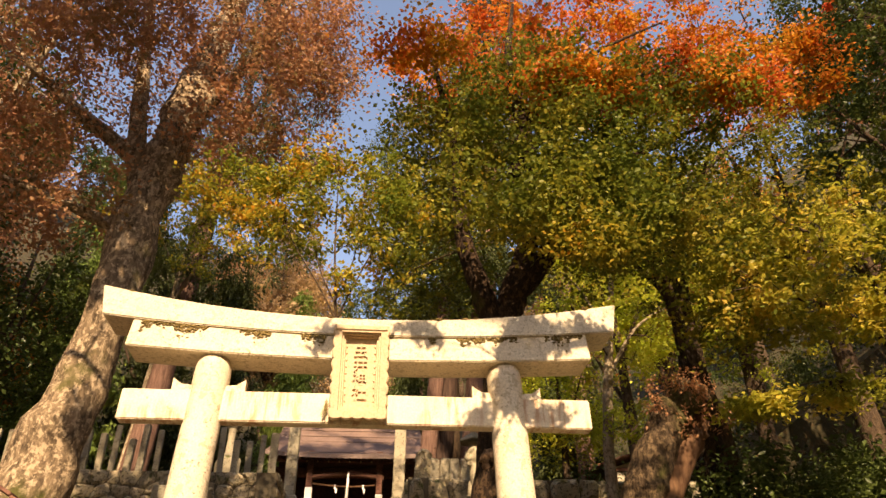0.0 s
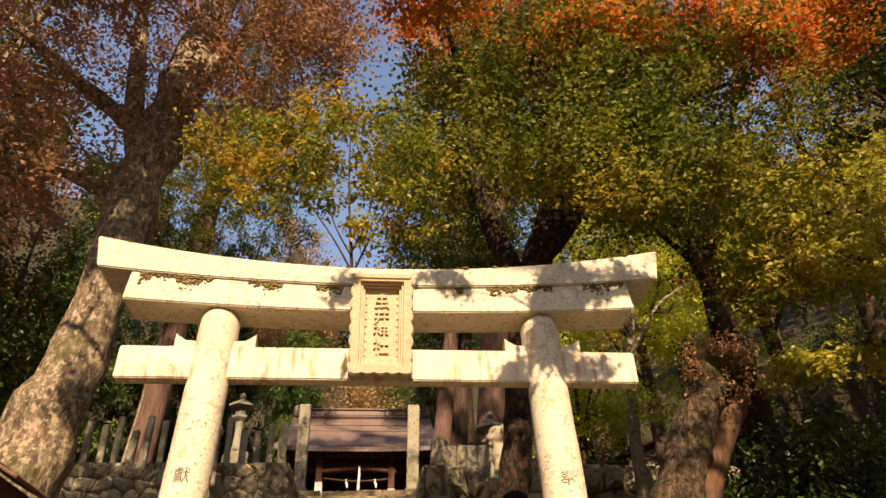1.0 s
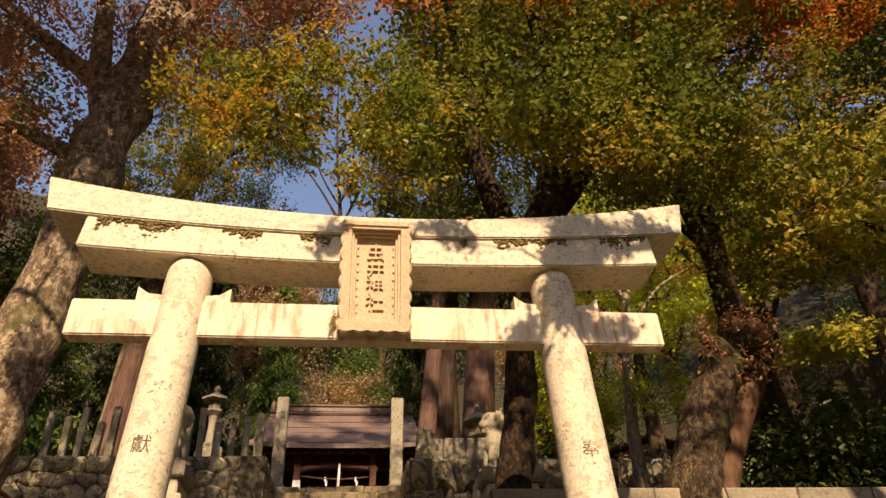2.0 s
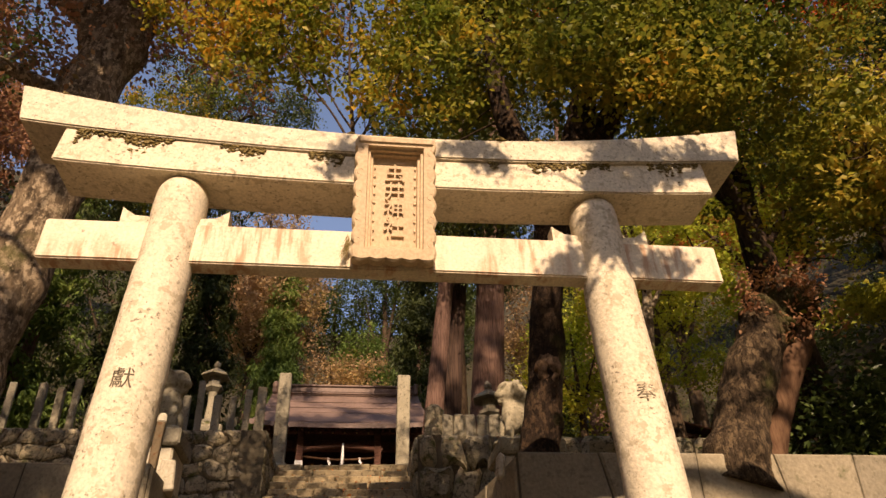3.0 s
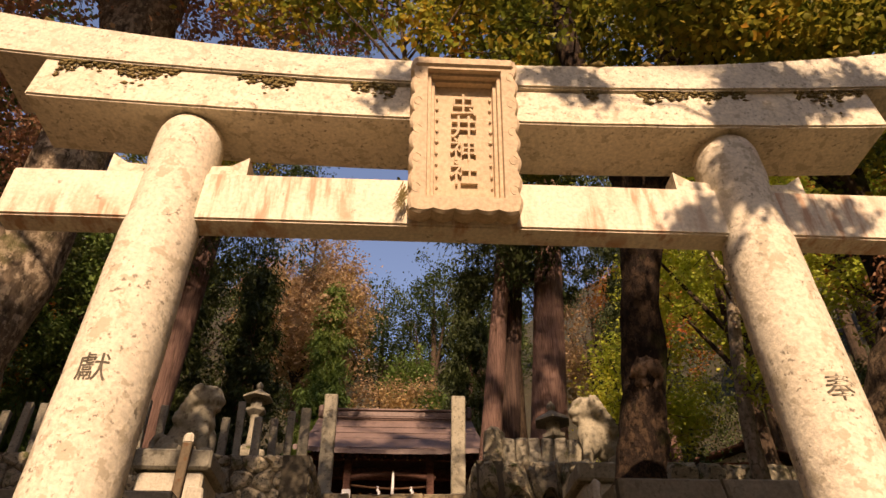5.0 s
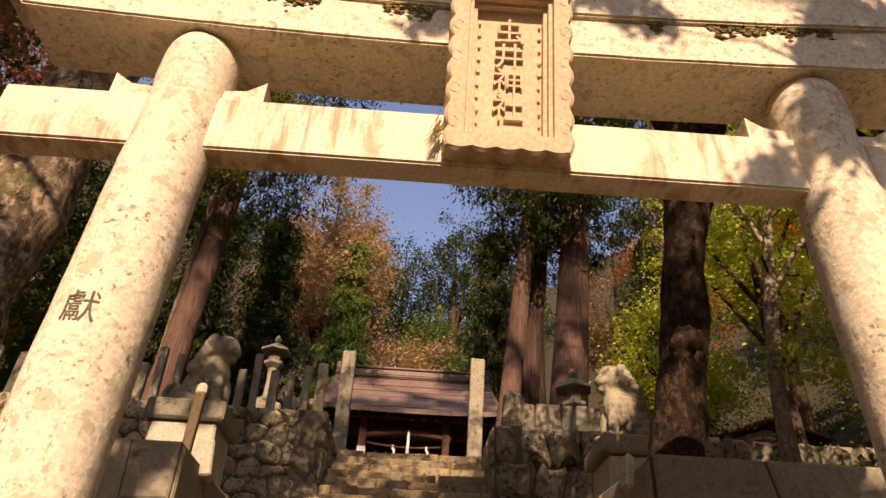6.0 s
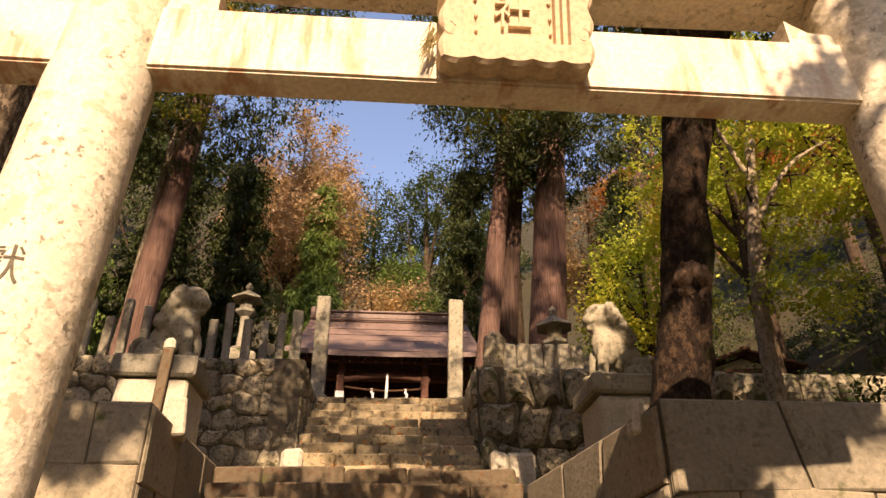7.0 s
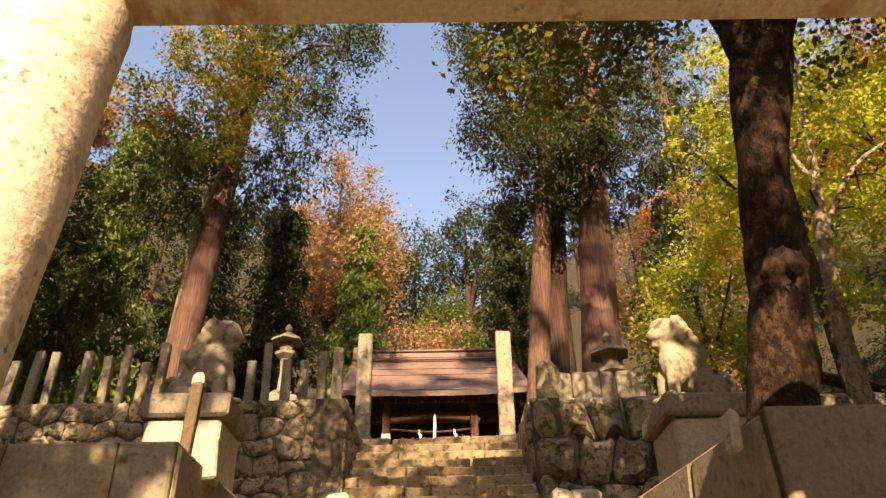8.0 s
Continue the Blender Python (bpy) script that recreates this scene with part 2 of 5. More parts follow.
def sweep(paths, sides=8, knobby=0.0, seed=3, flare=0.0):
    """Tapered tubes: each path is a list of (x, y, z, radius)."""
    V, F = [], []
    off = Vector((seed * 3.7, seed * 1.3, 0))
    for path in paths:
        pts = [Vector(p[:3]) for p in path]
        n0 = len(V)
        side = Vector((1, 0.13, 0.07))
        for i, p in enumerate(pts):
            d = (pts[min(i + 1, len(pts) - 1)] - pts[max(i - 1, 0)]).normalized()
            u = (side - d * side.dot(d)).normalized()
            w = d.cross(u)
            for k in range(sides):
                a = 2 * math.pi * k / sides
                o = u * math.cos(a) + w * math.sin(a)
                r = path[i][3]
                if knobby:
                    q = p + o * r
                    r *= 1 + knobby * noise.noise(q * (0.55 / max(r, 0.15)) + off) + 0.5 * knobby * noise.noise(q * (1.7 / max(r, 0.15)) + off)
                V.append(p + o * r)
        for i in range(len(pts) - 1):
            for k in range(sides):
                a, b = n0 + i * sides + k, n0 + i * sides + (k + 1) % sides
                F.append((a, b, b + sides, a + sides))
        F.append(tuple(n0 + (len(pts) - 1) * sides + k for k in range(sides)))
        F.append(tuple(n0 + k for k in reversed(range(sides))))
    return V, F


def bend(points, steps):
    """Runs a smooth line of (x, y, z, r) through a few given ones."""
    out = []
    n = len(points)
    for i in range(n - 1):
        p = [np.array(points[max(0, min(n - 1, i + k))], float) for k in (-1, 0, 1, 2)]
        for s in range(steps):
            t = s / steps
            out.append(0.5 * (2 * p[1] + (p[2] - p[0]) * t + (2 * p[0] - 5 * p[1] + 4 * p[2] - p[3]) * t * t + (3 * p[1] - p[0] - 3 * p[2] + p[3]) * t ** 3))
    out.append(np.array(points[-1], float))
    return [tuple(o) for o in out]


def leaves_mesh(name, pos, aim, size, rng, width=0.5, fold=0.25):
    """One small folded, pointed leaf at each place, along aim, with its face turned up by chance."""
    n = len(pos)
    aim = aim / (np.linalg.norm(aim, axis=1, keepdims=True) + 1e-9)
    up = rng.normal(0, 0.55, (n, 3)) + np.array([0, 0, 1.0])
    side = np.cross(aim, up)
    side /= np.linalg.norm(side, axis=1, keepdims=True) + 1e-9
    nor = np.cross(side, aim)
    ln = (size * rng.uniform(0.6, 1.35, n))[:, None]
    w = ln * width * 0.5
    v = np.empty((n, 4, 3))
    v[:, 0] = pos
    v[:, 1] = pos + aim * ln * 0.45 + side * w + nor * w * fold
    v[:, 2] = pos + aim * ln - nor * ln * 0.12
    v[:, 3] = pos + aim * ln * 0.45 - side * w + nor * w * fold
    me = bpy.data.meshes.new(name)
    me.vertices.add(4 * n)
    me.vertices.foreach_set("co", v.astype(np.float32).ravel())
    idx = np.arange(n)[:, None] * 4
    loops = np.concatenate([idx, idx + 1, idx + 2, idx, idx + 2, idx + 3], axis=1).ravel()
    me.loops.add(6 * n)
    me.loops.foreach_set("vertex_index", loops.astype(np.int32))
    me.polygons.add(2 * n)
    me.polygons.foreach_set("loop_start", np.arange(0, 6 * n, 3, dtype=np.int32))
    me.update(calc_edges=True)
    me.validate()
    return me


def spots(rng, n, regions):
    """n places spread over ellipsoids (cx, cy, cz, rx, ry, rz, share)."""
    share = np.array([r[6] for r in regions], float)
    pick = rng.choice(len(regions), n, p=share / share.sum())
    d = rng.normal(size=(n, 3))
    d /= np.linalg.norm(d, axis=1, keepdims=True)
    d *= rng.uniform(0.1, 1, (n, 1)) ** (1 / 2.2)
    reg = np.array([r[:6] for r in regions], float)[pick]
    return reg[:, :3] + d * reg[:, 3:]


def foliage(rng, centres, per, spread, flat, size, droop=0.0, width=0.5, name="crown"):
    """Sprays of leaves round each centre: flat fans for maples, hanging tufts for conifers."""
    n = len(centres)
    tilt = rng.normal(0, 0.18, (n, 2))
    r = np.abs(rng.normal(0, 0.55, (n, per))) ** 0.8 * spread * rng.uniform(0.6, 1.25, (n, 1))
    lop = rng.uniform(0.55, 1.0, (n, 1))
    turn = rng.uniform(0, 2 * np.pi, (n, 1))
    a = rng.uniform(0, 2 * np.pi, (n, per))
    x, y = r * np.cos(a), r * np.sin(a) * lop
    x, y = x * np.cos(turn) - y * np.sin(turn), x * np.sin(turn) + y * np.cos(turn)
    z = tilt[:, :1] * x + tilt[:, 1:] * y + rng.normal(0, flat, (n, per)) - droop * r
    pos = centres[:, None, :] + np.stack([x, y, z], axis=2)
    aim = np.stack([np.cos(a), np.sin(a), rng.normal(-0.25 - droop, 0.35, (n, per))], axis=2) + rng.normal(0, 0.4, (n, per, 3))
    return leaves_mesh(name, pos.reshape(-1, 3), aim.reshape(-1, 3), size, rng, width)


def branches(rng, stems, centres, r0=0.03, sag=0.25, kink=0.12):
    """Thin branches that fork: each centre is reached from the nearest lower place of the stems or of the branches before it."""
    pts = np.array([p[:3] for s in stems for p in s])
    rad = np.array([p[3] for s in stems for p in s])
    near = [float(np.min(np.linalg.norm(pts - c, axis=1))) for c in centres]
    out = []
    for c in centres[np.argsort(near)]:
        d = np.linalg.norm((pts - c) * np.array([1, 1, 0.75]), axis=1) + np.where(pts[:, 2] > c[2] + 0.3, 2.5, 0) + np.where(rad < 0.012, 0.25, 0)
        i = int(np.argmin(d))
        a = pts[i]
        ln = np.linalg.norm(c - a)
        r = max(0.005, min(rad[i] * 0.7, r0 * (0.5 + 0.35 * ln)))
        m = [a + (c - a) * t + np.array([0, 0, sag * ln * 0.4 * math.sin(math.pi * t)]) + rng.normal(0, kink * ln * 0.25, 3) * (t < 0.95) * (t > 0) for t in (0, 0.3, 0.6, 0.85, 1)]
        w = [max(0.004, r * k) for k in (1, 0.85, 0.65, 0.45, 0.25)]
        out.append([(*q, k) for q, k in zip(m, w)])
        pts = np.concatenate([pts, np.array(m[1:4])])
        rad = np.concatenate([rad, w[1:4]])
    return out


def tree(name, label, trunk, limbs, regions, n, per, spread, flat, size, wood, leaves, seed, droop=0.0, width=0.5, sides=12, knobby=0.25, r0=0.035, category="tree", twig=None, group="", steps=6, gaps=()):
    """A tapered trunk with limbs, thin branches, and a crown of many leaves with gaps."""
    rng = np.random.default_rng(seed)
    t = thing(name, label, category, group, pose(*trunk[0][:3]))
    move = Matrix.Translation(-Vector(trunk[0][:3]))
    stems = [bend(trunk, steps)] + [bend(l, 5) for l in limbs]
    me = raw("trunk", *sweep(stems[:1], sides * 2, knobby, seed), True)
    me.transform(move)
    part("trunk", me, wood, t)
    for st in stems[1:]:
        me = raw("limb", *sweep([st], sides, knobby * 0.7, seed), True)
        me.transform(move)
        part("limb", me, wood, t)
    if n:
        c = spots(rng, n, regions)
        for gx, gy, gz, gr in gaps:              # openings of the crown through which the sun reaches the place given
            off = c - np.array([gx, gy, gz])
            off -= np.outer(off @ np.array(to_sun), np.array(to_sun))
            c = c[np.linalg.norm(off, axis=1) > gr]
        me = raw("twigwork", *sweep(branches(rng, stems, c, r0), 5), True)
        me.transform(move)
        tagged(part("twigwork", me, twig or BARK_TWIG, t), kind="stuff")
        me = foliage(rng, c, per, spread, flat, size, droop, width)
        me.transform(move)
        part("crown", me, leaves, t)
    return t

# ---- ground ----
def ramp_to(v, a, b, za, zb):
    return za + (zb - za) * min(1, max(0, (v - a) / (b - a)))


def height(x, y):
    """The lie of the land: a low court, the gate's court, two walled terraces, and wooded slopes round them."""
    if y < 2.2:
        z = ramp_to(y, -3.9, -2.1, -1.4, -0.45)
    elif -2.62 < x < 1.32 and y < 7.0:
        z = ramp_to(y, 2.2, 7.0, -0.6, 2.5)
    elif x > 0:
        z = 2.45 if y > 2.7 else -0.45
        z = z if y < 10.3 else 5.4
    else:
        z = 2.9 if y > 4.8 else -0.45
        z = z if y < 10.3 else 5.4
    if -2.1 < x < 1.1 and 7.0 <= y < 12.6:
        z = ramp_to(y, 8.3, 12.6, 2.7, 5.2)
    z += max(0, y - 23) * 0.62
    z += max(0, x - 9) * 0.75 + max(0, -x - 11) * 0.75
    z += max(0, -y - 14) * 0.3
    wild = min(1, (max(0, y - 22) + max(0, abs(x) - 9)) / 8)
    return min(z, 75) + wild * 1.4 * noise.noise(Vector((x * 0.11, y * 0.11, 0)))


xs = [-2000, -600, -200, -110, -70] + [i * 3.0 for i in range(-16, -3)] + [-8, -6, -4, -2.63, -2.61, -2.11, -2.09, -1, 0, 1.09, 1.11, 1.31, 1.33, 3, 5, 7] + [i * 3.0 for i in range(3, 17)] + [70, 110, 200, 600, 2000]
ys = [-2000, -600, -200, -90, -60, -40, -28, -20, -14, -10, -7, -4, -3.9, -3, -2.1, 0, 2.19, 2.21, 2.69, 2.71, 3.5, 4.79, 4.81, 5.9, 6.99, 7.01, 8.3, 9.4, 10.29, 10.31, 11.4, 12.59, 12.61, 14, 17, 20] + [23 + i * 3.0 for i in range(30)] + [125, 170, 300, 700, 2000]
gv = [(x, y, height(x, y)) for y in ys for x in xs]
gf = [(j * len(xs) + i, j * len(xs) + i + 1, (j + 1) * len(xs) + i + 1, (j + 1) * len(xs) + i) for j in range(len(ys) - 1) for i in range(len(xs) - 1)]
tagged(part("ground", raw("ground", gv, gf), EARTH), "brown earth covered with fallen leaves and moss", "ground", kind="structure")

# ---- torii ----
AX = 0.07                                          # the middle of the gate in depth


def pillar_x(s, z):
    """The middle of a pillar at height z: both lean in, the east one a little closer."""
    return -1.773 + 0.037 * z if s < 0 else 1.722 - 0.036 * z


def pillar_r(z):
    """Its radius: nearly straight, with a shallow neck where the tie beam goes through."""
    neck = max(0.0, min(1.0, (z - 2.93) / 0.06)) * max(0.0, min(1.0, (3.42 - z) / 0.06))
    return 0.193 + 0.004 * (3.7 - z) - 0.009 * neck


def torii():
    t = thing("torii", "pale weathered granite shrine gate with lichen and moss", "torii", at=pose(0, AX, -0.45))
    inv = pose(0, AX, -0.45).inverted()

    def put(name, me, material, label="", parent=None):
        me.transform(inv)
        return part(name, me, material, parent or t, label)

    for s in (-1, 1):
        pts = [(pillar_x(s, z), AX, z, pillar_r(z)) for z in np.linspace(-0.3, 3.60, 66)]
        top = pts[-1]
        pts += [(top[0], AX, 3.645, 0.186), (top[0], AX, 3.69, 0.172), (top[0], AX, 3.73, 0.145), (top[0], AX, 3.76, 0.10)]
        p = put("pillar", raw("pillar", *sweep([pts], 48, 0.02, 5), True), GRANITE)
        base = [(pillar_x(s, -0.4), AX, z, r) for z, r in ((-0.47, 0.46), (-0.40, 0.47), (-0.33, 0.43), (-0.29, 0.30))]
        put("base_stone", raw("base_stone", *sweep([base], 24, 0.05, 2), True), GRANITE)

    def beam(name, half, y0, y1, low, high, slant, n=40, tilt=0.0, label=""):
        V, F = [], []
        for i in range(n + 1):
            u = -1 + 2 * i / n
            zb, zt = low(u), high(u)
            xb, xt = u * (half - slant), u * half
            w = 0.004 * noise.noise(Vector((u * 9, y0 * 7, 1)))
            V += [(xb, y0 + w, zb), (xb, y1, zb), (xt, y1, zt), (xt, y0 + w, zt + w)]
        for i in range(n):
            for k in range(4):
                a, b = 4 * i + k, 4 * i + (k + 1) % 4
                F.append((a, a + 4, b + 4, b))
        F += [(3, 2, 1, 0), tuple(4 * n + k for k in range(4))][::-1]
        me = raw(name, V, F)
        bm = bmesh.new()
        bm.from_mesh(me)
        bmesh.ops.recalc_face_normals(bm, faces=bm.faces)
        sharp = [e for e in bm.edges if len(e.link_faces) == 2 and e.calc_face_angle(0) > 0.6]
        bmesh.ops.bevel(bm, geom=sharp, offset=0.012, segments=2, affect="EDGES")
        bm.to_mesh(me)
        bm.free()
        return put(name, me, {"tie_beam": STAINED, "upper_lintel": LICHEN}.get(name, GRANITE), label)

    beam("tie_beam", 2.53, 0.0, 0.16, lambda u: 3.0, lambda u: 3.335, -0.0, 24, label="straight granite tie beam with rusty stains")
    beam("lower_lintel", 2.545, -0.15, 0.30, lambda u: 3.675 + 0.095 * u * u, lambda u: 3.955 + 0.155 * u * u, -0.03)
    beam("upper_lintel", 2.955, -0.18, 0.34, lambda u: 3.957 + 0.16 * u * u + 0.004, lambda u: 4.17 + 0.32 * u * u, 0.07, label="curved granite top lintel edged with moss")
    for s in (-1, 1):
        for d in (-1, 1):
            x0 = pillar_x(s, 3.4) + d * 0.17
            x1 = pillar_x(s, 3.4) + d * 0.385
            V = []
            for y in (0.015, 0.145):
                V += [(x0, y, 3.33), (x1, y, 3.33), (x1, y, 3.475), (x1 - d * 0.03, y, 3.45), (x0 + (x1 - x0) * 0.55, y, 3.405), (x0, y, 3.395)]
            F = [(0, 1, 2, 3, 4, 5), (11, 10, 9, 8, 7, 6)] + [(k, (k + 1) % 6, 6 + (k + 1) % 6, 6 + k) for k in range(6)]
            bm = bmesh.new()
            bm.from_mesh(raw("w", V, F))
            bmesh.ops.recalc_face_normals(bm, faces=bm.faces)
            me = bpy.data.meshes.new("wedge")
            bm.to_mesh(me)
            bm.free()
            put("wedge", me, GRANITE)
    # cut characters on the fronts of the pillars, one to each
    for ch, s, z, turn in (("奉", 1, 2.01, 0), ("獻", -1, 2.04, 0)):
        cx = pillar_x(s, z)
        r = pillar_r(z) + 0.002
        me = glyph(ch, 0.145, 0.0015)
        for v in me.vertices:
            a = v.co.x / r
            v.co = Vector((cx + (r + v.co.z) * math.sin(a), AX - (r + v.co.z) * math.cos(a), z + v.co.y))
        put("carved_character", me, INK, "carved character, dark with lichen")
    plaque(t, inv)
    # moss in the seam between the lintels and along the top
    rng = np.random.default_rng(4)
    for x0, x1, n in ((-2.55, -0.45, 2200), (0.4, 2.5, 1500)):
        V, F = [], []
        for i in range(n):
            x = rng.uniform(x0, x1)
            if noise.noise(Vector((x * 2.9, 3.1, 0))) < 0.02:
                continue
            zz = 3.957 + 0.15 * (x / 2.55) ** 2
            r = rng.uniform(0.003, 0.018)
            c = Vector((x, -0.152 + rng.uniform(-0.01, 0.004), zz + 0.02 - abs(rng.normal(0, 0.06)) * (0.5 + 1.2 * abs(noise.noise(Vector((x * 6, 1.7, 0)))))))
            add_lump(V, F, c, r, rng, (1.5, 0.45, 1.0))
        tagged(put("moss", raw("moss", V, F, True), MOSS, "brown-green moss along the seam"), kind="stuff")
    V, F = [], []
    for i in range(240):
        x = rng.uniform(-2.8, 2.85)
        if noise.noise(Vector((x * 1.9, 8.1, 0))) < (0.12 if x < 0.2 else -0.1):
            continue
        add_lump(V, F, Vector((x, rng.uniform(-0.2, 0.3), 4.17 + 0.32 * (x / 2.955) ** 2)), rng.uniform(0.015, 0.05), rng, (1.4, 1, 0.5))
    tagged(put("moss", raw("moss", V, F, True), MOSS, "green moss on the top lintel"), kind="stuff")
    return t


def add_lump(V, F, c, r, rng, stretch=(1, 1, 1)):
    """An uneven small lump of eight faces, added to V and F."""
    n = len(V)
    for d in ((1, 0, 0), (0, 1, 0), (-1, 0, 0), (0, -1, 0), (0, 0, 1), (0, 0, -1)):
        k = r * rng.uniform(0.65, 1.35)
        V.append((c[0] + d[0] * k * stretch[0], c[1] + d[1] * k * stretch[1], c[2] + d[2] * k * stretch[2]))
    F += [(n + a, n + b, n + c_) for a, b, c_ in ((0, 1, 4), (1, 2, 4), (2, 3, 4), (3, 0, 4), (1, 0, 5), (2, 1, 5), (3, 2, 5), (0, 3, 5))]


def glyph(text, size, depth):
    cu = bpy.data.curves.new("glyph", "FONT")
    cu.body, cu.size, cu.extrude, cu.align_x, cu.align_y = text, size, depth, "CENTER", "CENTER"
    ob = new("glyph", cu)
    me = bpy.data.meshes.new_from_object(ob.evaluated_get(bpy.context.evaluated_depsgraph_get()))
    bpy.data.objects.remove(ob)
    return me


def plaque(t, inv):
    """The name plaque: leans forward off the tie beam, with a scalloped border, stepped moulding and four characters."""
    W, H = 0.605, 1.03
    at = Matrix.Translation((-0.038, -0.02, 3.03)) @ Matrix.Rotation(radians(12), 4, "X") @ Matrix.Rotation(radians(90), 4, "X")

    def put(name, me, material, parent, label=""):
        me.transform(inv @ at)
        return part(name, me, material, parent, label)

    # outline of the border with small scallops; x across, y up, z out of the face
    def outline(inset, amp):
        pts = []
        a, b = W / 2 - inset, H - inset
        def run(p, q, n, amp_):
            for i in range(n):
                u = i / n
                nx, ny = (q[1] - p[1]), -(q[0] - p[0])
                l = math.hypot(nx, ny)
                k = amp_ * (abs(math.sin(u * math.pi * n / 6)) - 0.5)
                pts.append((p[0] + (q[0] - p[0]) * u + nx / l * k, p[1] + (q[1] - p[1]) * u + ny / l * k))
        run((-a, inset), (a, inset), 30, amp)
        run((a, inset), (a, b), 48, amp)
        run((a, b), (-a, b), 12, amp * 0.4)
        run((-a, b), (-a, inset), 48, amp)
        return pts
    rings = [(outline(0.0, 0.022), -0.06), (outline(0.0, 0.022), 0.085), (outline(0.012, 0.012), 0.10), (outline(0.088, 0.0), 0.10), (outline(0.092, 0.0), 0.065), (outline(0.110, 0.0), 0.065), (outline(0.113, 0.0), 0.030), (outline(0.131, 0.0), 0.030), (outline(0.135, 0.0), -0.012)]
    V = [(x, y, z) for ring, z in rings for x, y in ring]
    n = len(rings[0][0])
    F = [(r * n + i, r * n + (i + 1) % n, (r + 1) * n + (i + 1) % n, (r + 1) * n + i) for r in range(len(rings) - 1) for i in range(n)]
    F.append(tuple(reversed(range(n))))
    body = put("name_plaque", raw("name_plaque", V, F), PLAQUE, t, "sandy stone name plaque with scalloped border")
    ring, z = rings[-1]
    put("panel", raw("panel", [(-0.18, 0.13, -0.010), (0.18, 0.13, -0.010), (0.18, H - 0.13, -0.010), (-0.18, H - 0.13, -0.010)], [(0, 1, 2, 3)]), PLAQUE, body)
    hood = box_mesh("hood", W * 0.97, 0.075, 0.10, 0.018)
    hood.transform(Matrix.Translation((0, H - 0.04, 0.065)))
    put("hood", hood, PLAQUE, body)
    for i, ch in enumerate("虫井神社"):
        me = glyph(ch, 0.165, 0.011)
        me.transform(Matrix.Translation((0.0, H - 0.285 - i * 0.155, 0.001)))
        put("character", me, PLAQUE, body, "raised carved character")
    for s in (-1, 1):
        for k in range(9):
            V, F = [], []
            add_lump(V, F, Vector((s * 0.155, 0.20 + k * 0.075, -0.004)), 0.014, np.random.default_rng(k), (0.7, 1.4, 0.8))
            put("bead", raw("bead", V, F, True), PLAQUE, body)
    for k in range(10):
        V, F = [], []
        side = -1 if k % 2 else 1
        c = [(side * (W / 2 - 0.035), 0.14 + (k // 2) * 0.19, 0.10)]
        ring_pts = [(c[0][0] + 0.022 * math.cos(a), c[0][1] + 0.028 * math.sin(a), 0.0985, 0.004) for a in np.linspace(0.3, 5.2, 12)]
        put("scroll", raw("scroll", *sweep([ring_pts], 5), True), PLAQUE, body)
    # a tuft of dry moss caught behind it
    rng = np.random.default_rng(8)
    ps = [[(-0.33 + rng.uniform(-0.02, 0.02), 0.1 + rng.uniform(0, 0.12), 0.02, 0.003), (-0.36 + rng.uniform(-0.04, 0.02), 0.02 + rng.uniform(-0.02, 0.12), 0.04, 0.001)] for _ in range(40)]
    put("dry_moss", raw("dry_moss", *sweep(ps, 3)), MOSS, body, "dark tuft of dry moss")


torii()

